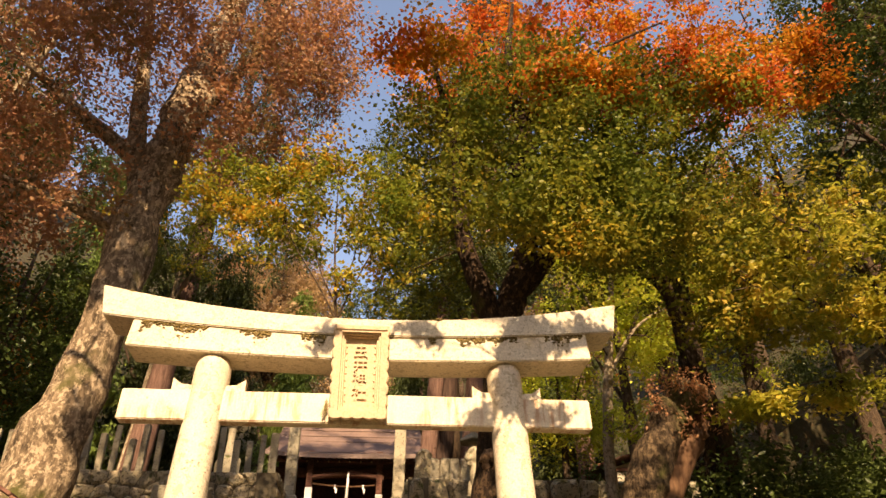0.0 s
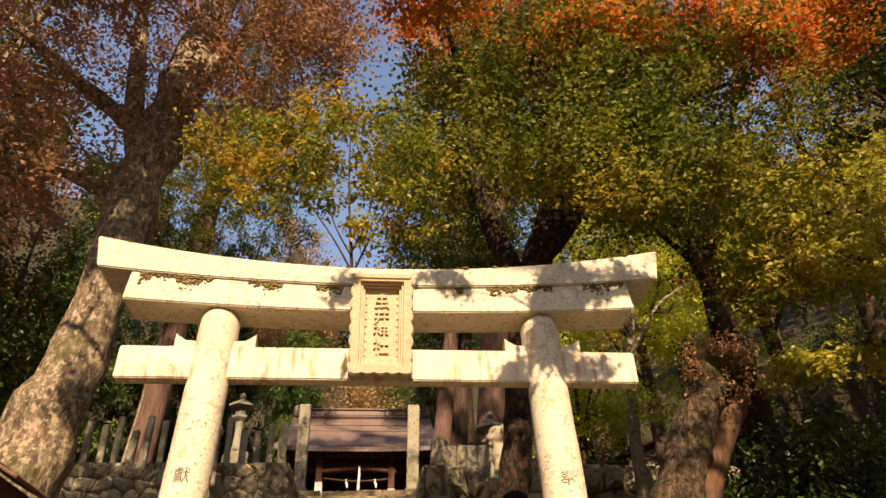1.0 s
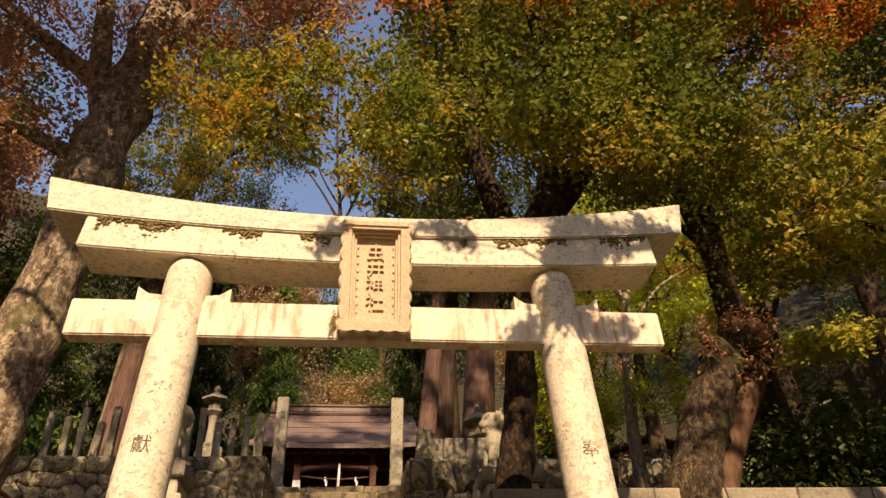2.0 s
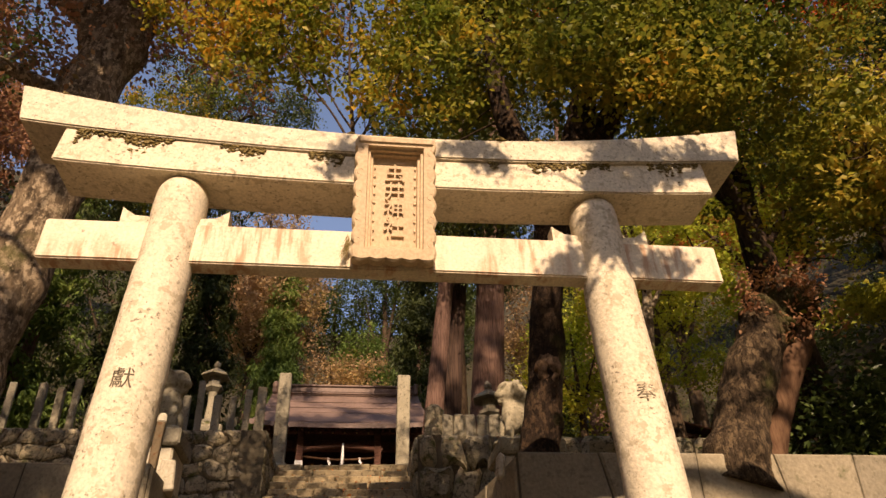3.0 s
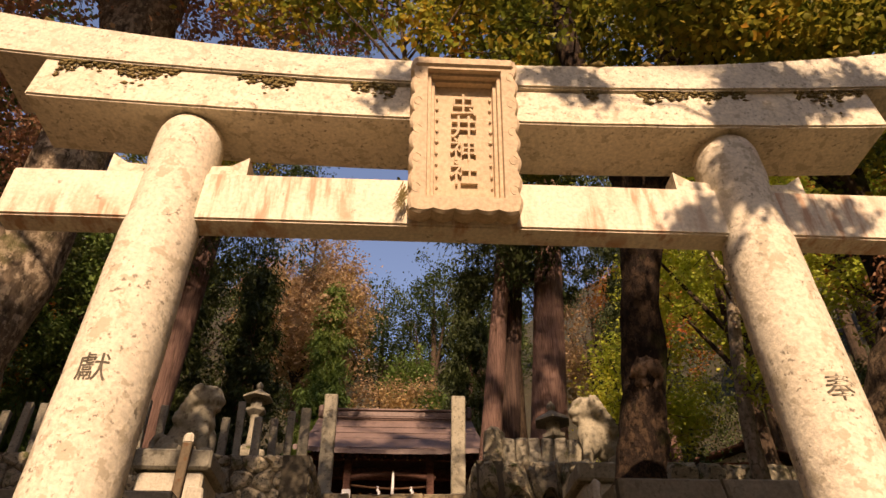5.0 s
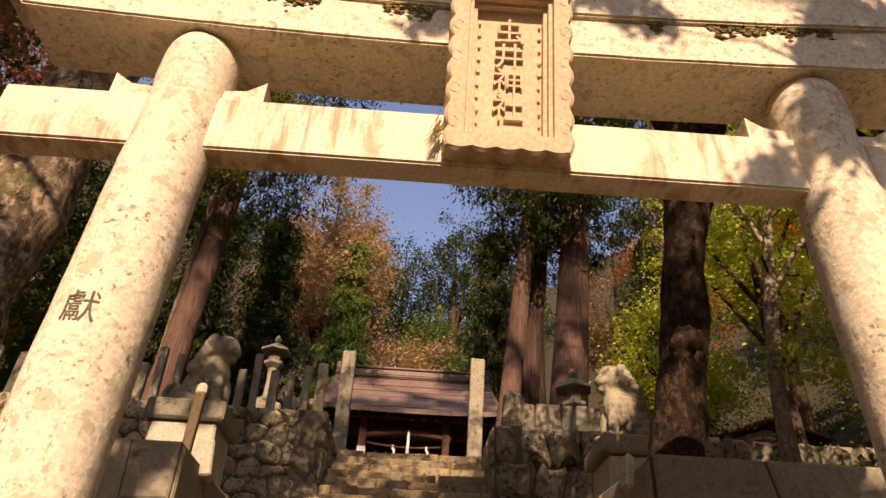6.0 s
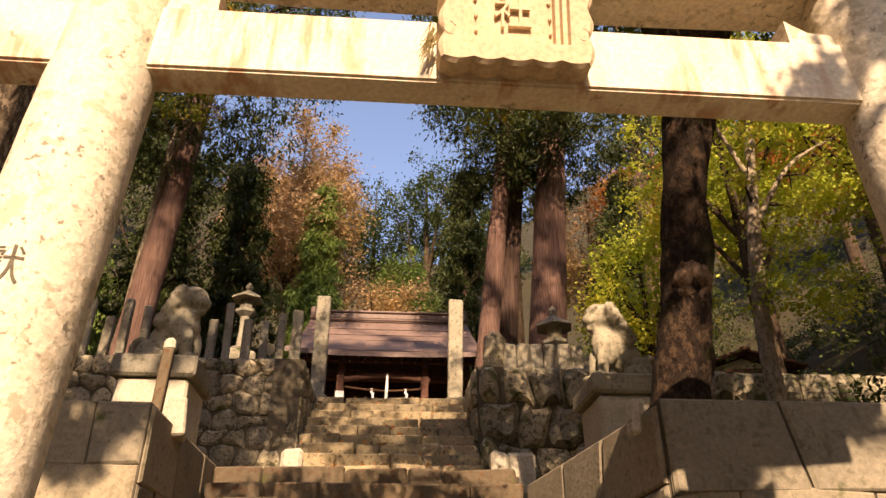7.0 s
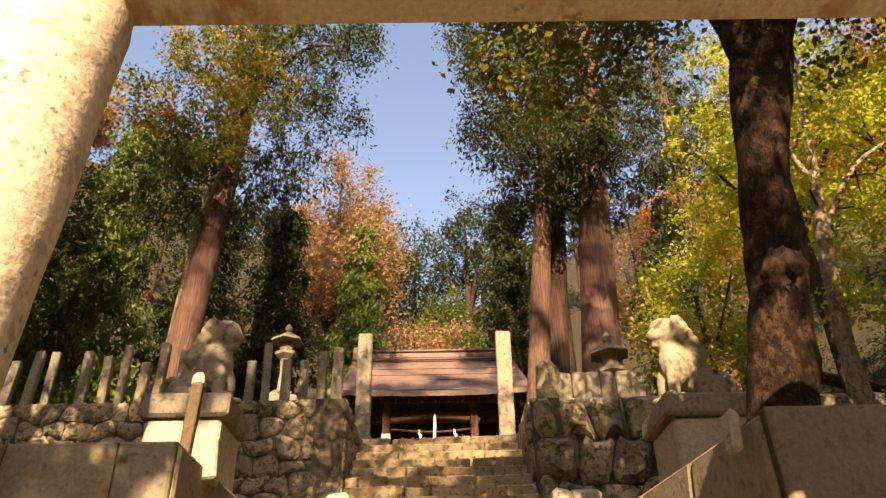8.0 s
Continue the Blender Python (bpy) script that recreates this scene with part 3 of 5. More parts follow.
# ---- stone work ----
def lattice_wall(name, label, origin, u, length, high, cell, material, seed, jit=0.3, bulge=0.06, gap=0.03, batter=0.0, rows_rect=False, piece="stone", thick=0.5):
    """A retaining wall: a dark core, and stones set in front of it, each an object with its own outline and bulge.
    origin: the foot of its left end; u: its way along the ground; it faces to the right of that way turned by -90 degrees."""
    u = Vector(u).normalized()
    out = Vector((u.y, -u.x, 0))
    wall = thing(name, label, "stone wall", at=pose(*origin))
    wall["kind"] = "structure"
    rnd = random.Random(seed)
    nu, nv = max(1, round(length / cell[0])), max(1, round(high / cell[1]))
    def place(a, b, d):
        return u * a + Vector((0, 0, b)) + out * (d - batter * b)
    core = []
    for d in (0, -thick):
        core += [place(0, -0.05, d), place(length, -0.05, d), place(length, high - 0.01, d), place(0, high - 0.01, d)]
    if thick:
        for i in (4, 5, 6, 7):
            core[i] = core[i - 4] - out * thick
    F = [(0, 1, 2, 3), (5, 4, 7, 6), (1, 5, 6, 2), (4, 0, 3, 7), (3, 2, 6, 7), (4, 5, 1, 0)]
    part("core", raw("core", core, F), JOINT, wall)
    cu, cv = length / nu, high / nv
    # shared, jittered corners; every other course is shifted by half a stone
    corner = {}
    def pt(i, j, half):
        key = (i, j, half)
        if key not in corner:
            a, b = (i + half * 0.5) * cu, j * cv
            edge_u, edge_v = a <= 0 or a >= length, j == 0 or j == nv
            if not edge_u:
                a += rnd.uniform(-jit, jit) * cu * (0.5 if half else 1)
            if not edge_v:
                b += rnd.uniform(-jit, jit) * cv
            corner[key] = (min(max(a, 0), length), b)
        return corner[key]
    for j in range(nv):
        sh = j % 2
        for i in range(-1 if sh else 0, nu):
            a0, a1 = i + (0.5 if sh else 0), i + 1 + (0.5 if sh else 0)
            lo, hi = max(a0, 0), min(a1, nu)
            if hi - lo < 0.3:
                continue
            def corner_at(a, jj):
                k = round(a * 2)
                return pt(k // 2, jj, k % 2)
            mid = round((lo + hi)) / 2
            poly = [corner_at(lo, j), corner_at(mid, j) if hi - lo > 0.8 else None, corner_at(hi, j), corner_at(hi, j + 1), corner_at(mid, j + 1) if hi - lo > 0.8 else None, corner_at(lo, j + 1)]
            poly = [p for p in poly if p]
            if rows_rect:
                poly = [corner_at(lo, j), corner_at(hi, j), corner_at(hi, j + 1), corner_at(lo, j + 1)]
            else:                                # worn corners: each one cut off, and shifted a little
                poly = [(p[0] + (q[0] - p[0]) * k + rnd.uniform(-0.03, 0.03) * cu, p[1] + (q[1] - p[1]) * k + rnd.uniform(-0.03, 0.03) * cv) for p, q in zip(poly, poly[1:] + poly[:1]) for k in (0.24, 0.76)]
                poly = [(min(max(a, 0), length), min(max(b, 0), high)) for a, b in poly]
            cx, cy = sum(p[0] for p in poly) / len(poly), sum(p[1] for p in poly) / len(poly)
            V, n = [], len(poly)
            g = gap * rnd.uniform(0.6, 1.3)
            proud = bulge * rnd.uniform(0.6, 1.3)
            for shrink, d in ((g * 0.5, -0.08), (g * 0.8, proud * 0.45), (g * 0.5 + min(cu, cv) * (0.05 if rows_rect else 0.16), proud)):
                for a, b in poly:
                    l = math.hypot(a - cx, b - cy)
                    k = max(0.25, 1 - shrink / max(l, 1e-3) * 1.2)
                    V.append(place(cx + (a - cx) * k, cy + (b - cy) * k, d + rnd.uniform(-0.15, 0.15) * proud))
            F = [(r * n + k, r * n + (k + 1) % n, (r + 1) * n + (k + 1) % n, (r + 1) * n + k) for r in range(2) for k in range(n)] + [tuple(2 * n + k for k in range(n))]
            part(piece, raw(piece, V, F), material, wall)
    return wall


def komainu(mirror, at, label):
    """A seated guardian lion of stone: one mesh, of haunches, chest, forelegs, maned head and curled tail."""
    V, F = [], []
    rng = np.random.default_rng(11 if mirror > 0 else 12)
    def blob(c, r, stretch=(1, 1, 1), seg=12, lump=0.12):
        n = len(V)
        for i in range(seg // 2 + 1):
            th = math.pi * i / (seg // 2)
            for k in range(seg):
                ph = 2 * math.pi * k / seg
                d = Vector((math.sin(th) * math.cos(ph), math.sin(th) * math.sin(ph), math.cos(th)))
                q = 1 + lump * noise.noise(d * 2.3 + Vector(c) * 5)
                q *= 1 + 0.10 * noise.noise(d * 6.0 + Vector(c) * 11)
                V.append((c[0] * mirror + d.x * r * q * stretch[0], c[1] + d.y * r * q * stretch[1], c[2] + d.z * r * q * stretch[2]))
        for i in range(seg // 2):
            for k in range(seg):
                a, b = n + i * seg + k, n + i * seg + (k + 1) % seg
                F.append((a, a + seg, b + seg, b))
    blob((-0.30, 0.04, 0.20), 0.22, (1.15, 0.85, 0.95))      # haunch
    blob((-0.16, 0.03, 0.36), 0.21, (1.1, 0.75, 1.0))        # back, rising steeply
    blob((0.00, 0.02, 0.55), 0.22, (1.0, 0.8, 1.1))
    blob((0.13, 0.0, 0.48), 0.20, (0.8, 0.85, 1.6))          # chest
    for y in (-0.10, 0.10):
        blob((0.24, y, 0.22), 0.085, (0.9, 0.85, 2.6), 10)   # foreleg
        blob((0.31, y, 0.05), 0.085, (1.4, 0.95, 0.6), 10)   # paw
        blob((-0.18, y * 1.6, 0.10), 0.11, (1.7, 0.7, 0.9), 10)
    blob((0.15, 0.0, 0.86), 0.185, (1.1, 1.0, 1.0))          # head
    blob((0.30, -0.01, 0.80), 0.12, (0.9, 0.95, 0.75))       # muzzle
    blob((0.29, 0.0, 0.69), 0.08, (0.9, 0.9, 0.6))           # jaw
    blob((0.24, 0.0, 0.95), 0.10, (0.9, 1.2, 0.5))           # brow
    for k in range(24):                                      # heavy locks of the mane, down the neck and back
        row, col = divmod(k, 4)
        a = (col - 1.5) * 0.7
        blob((0.10 - row * 0.05 - 0.03 * math.cos(a), 0.15 * math.sin(a), 0.93 - row * 0.075), 0.105, (0.9, 1.0, 0.9), 10, 0.55)
    for k in range(10):                                      # curled tail
        a = 0.3 + k * 0.62
        blob((-0.52 + 0.105 * math.cos(a), 0.03, 0.27 + 0.135 * math.sin(a)), 0.052, (1, 0.9, 1), 8)
    me = raw("guardian_lion", V, F, True)
    rough = new("rough", me)
    skin = rough.modifiers.new("skin", "REMESH")
    skin.mode, skin.voxel_size, skin.use_smooth_shade = "VOXEL", 0.022, True
    me = bpy.data.meshes.new_from_object(rough.evaluated_get(bpy.context.evaluated_depsgraph_get()))
    me.name = "guardian_lion"
    bpy.data.objects.remove(rough)
    ob = part("guardian_lion", me, POST)
    ob.matrix_world = at
    return tagged(ob, label, "statue", "guardian lions")


def pedestal(at, w, d, tall, cap, label):
    t = thing("statue_pedestal", label, "pedestal", "statue pedestals", at)
    b = part("shaft", box_mesh("shaft", w * 0.84, d * 0.84, tall, 0.03, 0.01, 3, True), PALE, t)
    c = part("cap", box_mesh("cap", w, d, cap, 0.03, 0.012, 5, True), POST, t, "projecting mossy cap stone")
    c.location = (0, 0, tall)
    f = part("foot", box_mesh("foot", w * 1.08, d * 1.08, 0.14, 0.03, 0.01, 6, True), POST, t)
    f.location = (0, 0, -0.1)
    return t


# lower front walls, of large squared blocks, on both sides of the stairs
lattice_wall("wall_front_west", "grey retaining wall of large squared stone blocks", (-13, 4.35, -0.45), (1, 0, 0), 10.35, 3.42, (0.95, 0.62), ASHLAR, 21, 0.04, 0.03, 0.012, rows_rect=True, piece="block")
lattice_wall("wall_stair_west", "shaded stone side wall of the lower stairs", (-2.65, 4.36, -0.45), (0.02, 1, 0), 2.9, 3.40, (0.95, 0.62), ASHLAR, 22, 0.05, 0.03, 0.012, rows_rect=True, piece="block")
lattice_wall("wall_front_east", "grey retaining wall of large squared stone blocks below a tree", (1.36, 2.5, -0.45), (1, 0, 0), 11.0, 2.96, (0.9, 0.6), ASHLAR, 23, 0.10, 0.03, 0.012, rows_rect=True, piece="block")
lattice_wall("wall_stair_east", "stone side wall of the lower stairs, splayed", (0.98, 5.4, -0.45), (0.13, -1, 0), 2.9, 2.92, (0.9, 0.6), ASHLAR, 24, 0.12, 0.03, 0.012, rows_rect=True, piece="block")
# upper retaining walls
lattice_wall("wall_upper_west", "mossy retaining wall of fitted rubble stones", (-12.5, 10.0, 2.6), (1, 0, 0), 10.45, 2.92, (0.40, 0.34), RUBBLE, 31, 0.36, 0.065, 0.014, batter=0.04)
lattice_wall("wall_upper_stair_west", "rubble side wall of the upper stairs", (-2.06, 10.02, 2.6), (0, 1, 0), 2.7, 2.9, (0.42, 0.34), RUBBLE, 32, 0.34, 0.05, 0.018)
lattice_wall("wall_upper_east", "retaining wall of huge mossy boulders", (1.08, 10.0, 2.6), (1, 0, 0), 9.0, 2.86, (0.66, 0.74), BOULDER, 33, 0.28, 0.22, 0.02, batter=0.04, piece="boulder")
lattice_wall("wall_upper_stair_east", "boulder side wall of the upper stairs", (1.06, 12.7, 2.6), (0, -1, 0), 2.7, 2.84, (0.9, 0.7), BOULDER, 34, 0.15, 0.1, 0.025, piece="boulder")


def stairs(name, label, y0, z0, n, rise, go, x0, x1, wear, seed, per=4, material=None):
    st = thing(name, label, "stairs", at=pose(0, y0, z0))
    st["kind"] = "structure"
    rnd = random.Random(seed)
    shapes = {}
    for i in range(n):
        x = x0
        cuts = sorted([x0] + [x0 + (x1 - x0) * (k + rnd.uniform(-0.3, 0.3)) / per for k in range(1, per)] + [x1])
        for a, b in zip(cuts, cuts[1:]):
            w = round(b - a, 1)
            if w not in shapes:
                shapes[w] = box_mesh("step_slab", w - 0.012, go + 0.3, rise * 1.35, 0.025, wear, int(w * 10) + seed)
            o = part("step_slab", shapes[w], material or STEP, st)
            o.location = ((a + b) / 2, i * go + (go + 0.3) / 2 + rnd.uniform(-0.015, 0.015), i * rise + rise * 0.325 + rnd.uniform(-0.012, 0.012))
            o.scale = ((b - a) / w, 1, 1)
            o.rotation_euler = (rnd.uniform(-0.01, 0.01), rnd.uniform(-0.012, 0.012), rnd.uniform(-0.012, 0.012))
    return st


stairs("stairs_upper", "worn tawny stone steps up to the shrine court", 8.42, 2.9, 10, 0.25, 0.385, -1.98, 1.0, 0.02, 5)
stairs("stairs_lower", "shaded stone steps between the front walls", 2.25, -0.40, 14, 0.235, 0.34, -2.55, 1.1, 0.015, 6, 5, SHADE_STONE)
stairs("stairs_court", "low stone steps below the gate", -3.9, -1.36, 5, 0.18, 0.36, -3.0, 3.0, 0.01, 7, 5)
landing = thing("landing", "dark stone landing strewn with leaves", "landing", at=pose(-0.7, 7.0, 2.70))
landing["kind"] = "structure"
# kerb and paving are coloured dark in place of the shadow lying there
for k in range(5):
    o = part("kerb_slab", box_mesh("kerb_slab", 0.74, 0.5, 0.14, 0.02, 0.01, k), SHADE_STONE, landing)
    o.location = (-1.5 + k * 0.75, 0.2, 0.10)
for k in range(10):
    o = part("paving_slab", box_mesh("paving_slab", 0.74, 0.52, 0.12, 0.02, 0.01, k), SHADE_STONE, landing)
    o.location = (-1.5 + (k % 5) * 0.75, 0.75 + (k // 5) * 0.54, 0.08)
for x, y, w in ((-1.86, 8.3, 0.30), (1.12, 8.25, 0.26), (1.45, 8.35, 0.42)):
    o = part("kerb_stone", box_mesh("kerb_stone", w, 0.3, 0.62, 0.05, 0.02, int(w * 100), True), PALE)
    o.location = (x, y, 2.85)
    tagged(o, "pale upright kerb stone at the foot of the steps", "kerb stone", "kerb stones")

# ---- statues on pedestals ----
pedestal(pose(-3.22, 6.3, 2.9), 0.98, 0.95, 0.82, 0.26, "stone pedestal with a projecting cap beside the stairs")
komainu(1, pose(-3.16, 6.25, 3.975, 0, 0, -18), "weathered grey stone guardian lion seated on a pedestal")
pedestal(pose(2.36, 6.1, 2.45), 1.02, 0.95, 1.12, 0.24, "pale stone pedestal with a mossy cap beside the stairs")
komainu(-1, pose(2.30, 6.05, 3.81, 0, 0, 14), "sunlit stone guardian lion seated on a pedestal")

# thin leaning post and pale blocks at the heads of the side walls
def wall_post(at, w, tall, label, lean=(0, 0), cap=True):
    t = thing("wall_post", label, "stone post", "wall posts", at)
    me = box_mesh("shaft", w, w, tall, 0.012, 0.004, 2, True)
    for v in me.vertices:
        v.co.x += lean[0] * v.co.z
        v.co.y += lean[1] * v.co.z
    # the shaft takes the same darkened stone as the lower steps
    part("shaft", me, SHADE_STONE, t)
    if cap:
        c = part("cap", box_mesh("cap", w * 1.1, w * 1.1, 0.14, 0.03, 0.004, 3, True), PALE, t, "pale sunlit cap")
        c.location = (lean[0] * tall, lean[1] * tall, tall - 0.02)
    return t


wall_post(pose(-2.80, 4.95, 2.9), 0.105, 0.80, "thin leaning stone post with a pale cap", (0.02, 0))
o = part("pale_block", box_mesh("pale_block", 0.20, 0.30, 0.40, 0.02, 0.015, 9, True), PALE)
o.matrix_world = pose(-2.62, 5.1, 2.82, 0, -2, 10)
tagged(o, "pale squared stone block leaning on the side wall", "stone block")
o = part("pale_block", box_mesh("pale_block_small", 0.07, 0.12, 0.24, 0.02, 0.01, 19, True), PALE)
o.matrix_world = pose(1.20, 2.62, 2.28, 0, 4, 8)
tagged(o, "small pale stone stub on the splayed wall", "stone block")

# ---- upper court: fence, gate posts, lanterns ----
def fence_post(w, tall, seed):
    me = box_mesh("fence_post", w, w * 0.9, tall, 0.015, 0.006, seed, True)
    ob = part("fence_post", me, POST)
    return tagged(ob, "short square stone fence post on the wall", "fence post", "fence posts")


rnd = random.Random(17)
shape = [fence_post(0.15, 1.0, 1), fence_post(0.14, 1.0, 2), fence_post(0.16, 1.0, 3)]
spare = list(shape)
row = ((-10.3, 1.05), (-9.9, 1.12), (-9.4, 1.0), (-8.98, 1.12), (-8.56, 1.02), (-8.14, 1.08), (-7.75, 1.20), (-7.4, 1.10), (-6.77, 1.20), (-6.4, 1.06), (-6.09, 1.16), (-5.74, 0.98), (-5.44, 1.28), (-5.05, 1.08), (-4.3, 1.0), (-3.84, 0.95), (-3.54, 1.20), (-3.19, 1.0), (-2.87, 0.94), (-2.58, 1.05))
for k, (x, tall) in enumerate(row):
    s = shape[k % 3]
    m = pose(x, 10.45 + rnd.uniform(-0.04, 0.04), 5.40, rnd.uniform(-2, 2), rnd.uniform(-2, 2), rnd.uniform(-8, 8)) @ Matrix.Diagonal((1, 1, tall, 1))
    if s in spare:
        spare.remove(s)
        s.matrix_world = m
    else:
        copy_thing(s, m)
fence_post(0.20, 1.18, 5).matrix_world = pose(-2.28, 10.4, 5.40, 0, 0, 4)
for k in range(6):
    o = part("fence_slab", box_mesh("fence_slab", 0.24, 0.12, 0.64, 0.03, 0.015, 40 + k, True), POST)
    o.matrix_world = pose(1.75 + k * 0.255, 10.35, 5.38, rnd.uniform(-3, 3), rnd.uniform(-2, 2), rnd.uniform(-6, 6))
    tagged(o, "mossy upright stone slab of a low fence", "fence slab", "fence slabs")
o = part("standing_stone", box_mesh("standing_stone", 0.42, 0.3, 0.95, 0.10, 0.05, 51, True), BOULDER)
o.matrix_world = pose(1.42, 10.4, 5.3, 0, 3, 10)
tagged(o, "rough mossy standing stone beside the steps", "standing stone")

for x, w, tilt in ((-2.08, 0.31, -0.3), (0.93, 0.33, 1.2)):
    g = thing("gate_post", "tall square grey stone gate post", "gate post", "gate posts", pose(x, 13.05, 5.25, 0, tilt, 0))
    part("shaft", box_mesh("shaft", w, w * 0.9, 2.88, 0.025, 0.006, int(w * 100), True), POST, g)
    f = part("foot", box_mesh("foot", w * 1.35, w * 1.3, 0.55, 0.03, 0.01, 3, True), POST, g)
    f.location = (0.02, 0, -0.05)


def stone_lantern(at, scale, label):
    t = thing("stone_lantern", label, "stone lantern", "stone lanterns", at)
    def turned(name, prof, material=POST, sides=6):
        V, F = sweep([[(0, 0, z * scale, r * scale) for z, r in prof]], sides)
        return part(name, raw(name, V, F), material, t)
    turned("base", [(0, 0.34), (0.12, 0.34), (0.2, 0.22)])
    turned("shaft", [(0.2, 0.15), (0.7, 0.12), (1.1, 0.14)], sides=12)
    turned("platform", [(1.1, 0.16), (1.22, 0.30), (1.30, 0.30)])
    turned("fire_box", [(1.30, 0.19), (1.62, 0.19)])
    turned("roof", [(1.62, 0.46), (1.68, 0.44), (1.86, 0.16), (1.92, 0.08)])
    turned("finial", [(1.92, 0.06), (1.98, 0.10), (2.06, 0.11), (2.18, 0.02)], sides=10)
    return t


lan = stone_lantern(pose(-4.05, 13.9, 7.0, 0, 0, 20), 0.86, "mossy stone lantern on a tall plinth behind the fence")
pl = part("plinth", box_mesh("plinth", 0.62, 0.62, 1.64, 0.05, 0.02, 4, True), POST, lan)
pl.location = (0, 0, -1.62)
stone_lantern(pose(2.95, 11.6, 5.4, 0, 0, 10), 0.92, "small stone lantern in front of the cedars")

# ---- shrine hall ----
def hall():
    Y, Z = 17.5, 5.22
    cx = -0.6
    t = thing("shrine_hall", "dark wooden shrine hall under a copper-brown roof", "shrine", at=pose(cx, Y, Z))
    def put(name, me, material, at=(0, 0, 0), label="", parent=None):
        o = part(name, me, material, parent or t, label)
        o.location = at
        return o
    put("podium", box_mesh("podium", 5.5, 5.0, 0.5, 0.03, 0, 1, True), ASHLAR, (0, 2.4, 0))
    put("floor", box_mesh("floor", 5.0, 4.4, 0.16, 0.02, 0, 1, True), WOOD_DARK, (0, 2.3, 0.62))
    put("back_wall", box_mesh("back_wall", 4.6, 0.12, 2.6, 0.01, 0, 1, True), WOOD_DARK, (0, 2.6, 0.7))
    for s in (-1, 1):
        put("side_wall", box_mesh("side_wall", 0.12, 2.6, 2.6, 0.01, 0, 1, True), WOOD_DARK, (s * 2.3, 1.4, 0.7))
    for x in (-2.3, -1.25, 1.05, 2.3):
        c = put("column", box_mesh("column", 0.20, 0.20, 2.5, 0.02, 0, 2, True), WOOD_DARK, (x, 0.0 if abs(x) > 2 else -0.9, 0.5))
        put("column_foot", box_mesh("column_foot", 0.23, 0.23, 0.6, 0.02, 0, 2, True), PAPER, (0, 0, 0.72 if abs(x) < 2 else 0.5), "pale wrapped column foot", c).scale = (1, 1, 0.95 if x == -1.25 else 0.6)
    put("crossbeam", box_mesh("crossbeam", 5.0, 0.22, 0.30, 0.02, 0, 2), WOOD_DARK, (0, -0.02, 2.55))
    put("arched_beam", raw("arched_beam", *sweep([[(x, -0.9, 2.12 + 0.14 * math.sin((x + 1.2) / 2.4 * math.pi), 0.09) for x in np.linspace(-1.2, 1.2, 14)]], 8), True), WOOD_DARK)
    put("eave_beam", box_mesh("eave_beam", 5.4, 0.16, 0.18, 0.02, 0, 2), WOOD_DARK, (0, -0.75, 2.78))
    for k in range(27):
        r = put("rafter", box_mesh("rafter", 0.07, 1.7, 0.08, 0.01, 0, 1), WOOD_DARK, (-2.62 + k * 0.2015, -0.55, 2.86), "")
        r.rotation_euler = (radians(16), 0, 0)
    for k in range(8):
        put("rafter_cap", box_mesh("rafter_cap", 0.05, 0.03, 0.05, 0.008, 0, 1), GOLD, (-1.75 + k * 0.36, -0.86, 2.68), "small bright metal cap")
    # curved roof: front and back slopes with thickness
    prof = [(-1.55, 2.72), (-1.0, 2.95), (-0.2, 3.48), (0.7, 4.16), (1.5, 4.96)]
    V, F = [], []
    xs_ = np.linspace(-1, 1, 25)
    for side in (1, -1):
        for th in (0.0, -0.14):
            for u in xs_:
                for y, z in prof:
                    yy = y if side > 0 else 3.0 - y
                    V.append((u * (2.75 - 0.12 * (z - 2.7)), yy, z + th + 0.10 * abs(u) ** 3 * (1 if z < 3 else 0.4)))
    n, m = len(xs_), len(prof)
    for s in range(2):
        b = s * 2 * n * m
        for i in range(n - 1):
            for j in range(m - 1):
                a = b + i * m + j
                F += [(a, a + m, a + m + 1, a + 1), (b + n * m + i * m + j + 1, b + n * m + (i + 1) * m + j + 1, b + n * m + (i + 1) * m + j, b + n * m + i * m + j)]
            F.append((b + i * m, b + n * m + i * m, b + n * m + (i + 1) * m, b + (i + 1) * m))
        for i in (0, n - 1):
            for j in range(m - 1):
                F.append((b + i * m + j, b + i * m + j + 1, b + n * m + i * m + j + 1, b + n * m + i * m + j))
    bm = bmesh.new()
    bm.from_mesh(raw("r", V, F))
    bmesh.ops.recalc_face_normals(bm, faces=bm.faces)
    put("roof", bm, COPPER, (0, 0, 0), "faded copper-brown sheet roof")
    for k in range(6):
        put("roof_seam", box_mesh("roof_seam", 5.36 - 0.03 * k, 0.03, 0.018, 0.004, 0, 1), COPPER, (0, -1.2 + k * 0.42, 2.885 + (0.0, 0.19, 0.47, 0.80, 1.14, 1.50)[k]))
    ridge = put("ridge", box_mesh("ridge", 4.7, 0.34, 0.20, 0.03, 0, 1), COPPER, (0, 1.5, 5.02), "pinkish copper ridge box")
    put("ridge_cap", box_mesh("ridge_cap", 4.9, 0.44, 0.07, 0.02, 0, 1), COPPER, (0, 0, 0.14), "", ridge)
    put("ridge_rail", box_mesh("ridge_rail", 4.6, 0.10, 0.06, 0.02, 0, 1), COPPER, (0, -0.22, -0.16), "", ridge)
    for s in (-1, 1):
        put("ridge_end", box_mesh("ridge_end", 0.16, 0.50, 0.44, 0.05, 0.01, 1), COPPER, (s * 2.42, 0, 0.05), "", ridge)
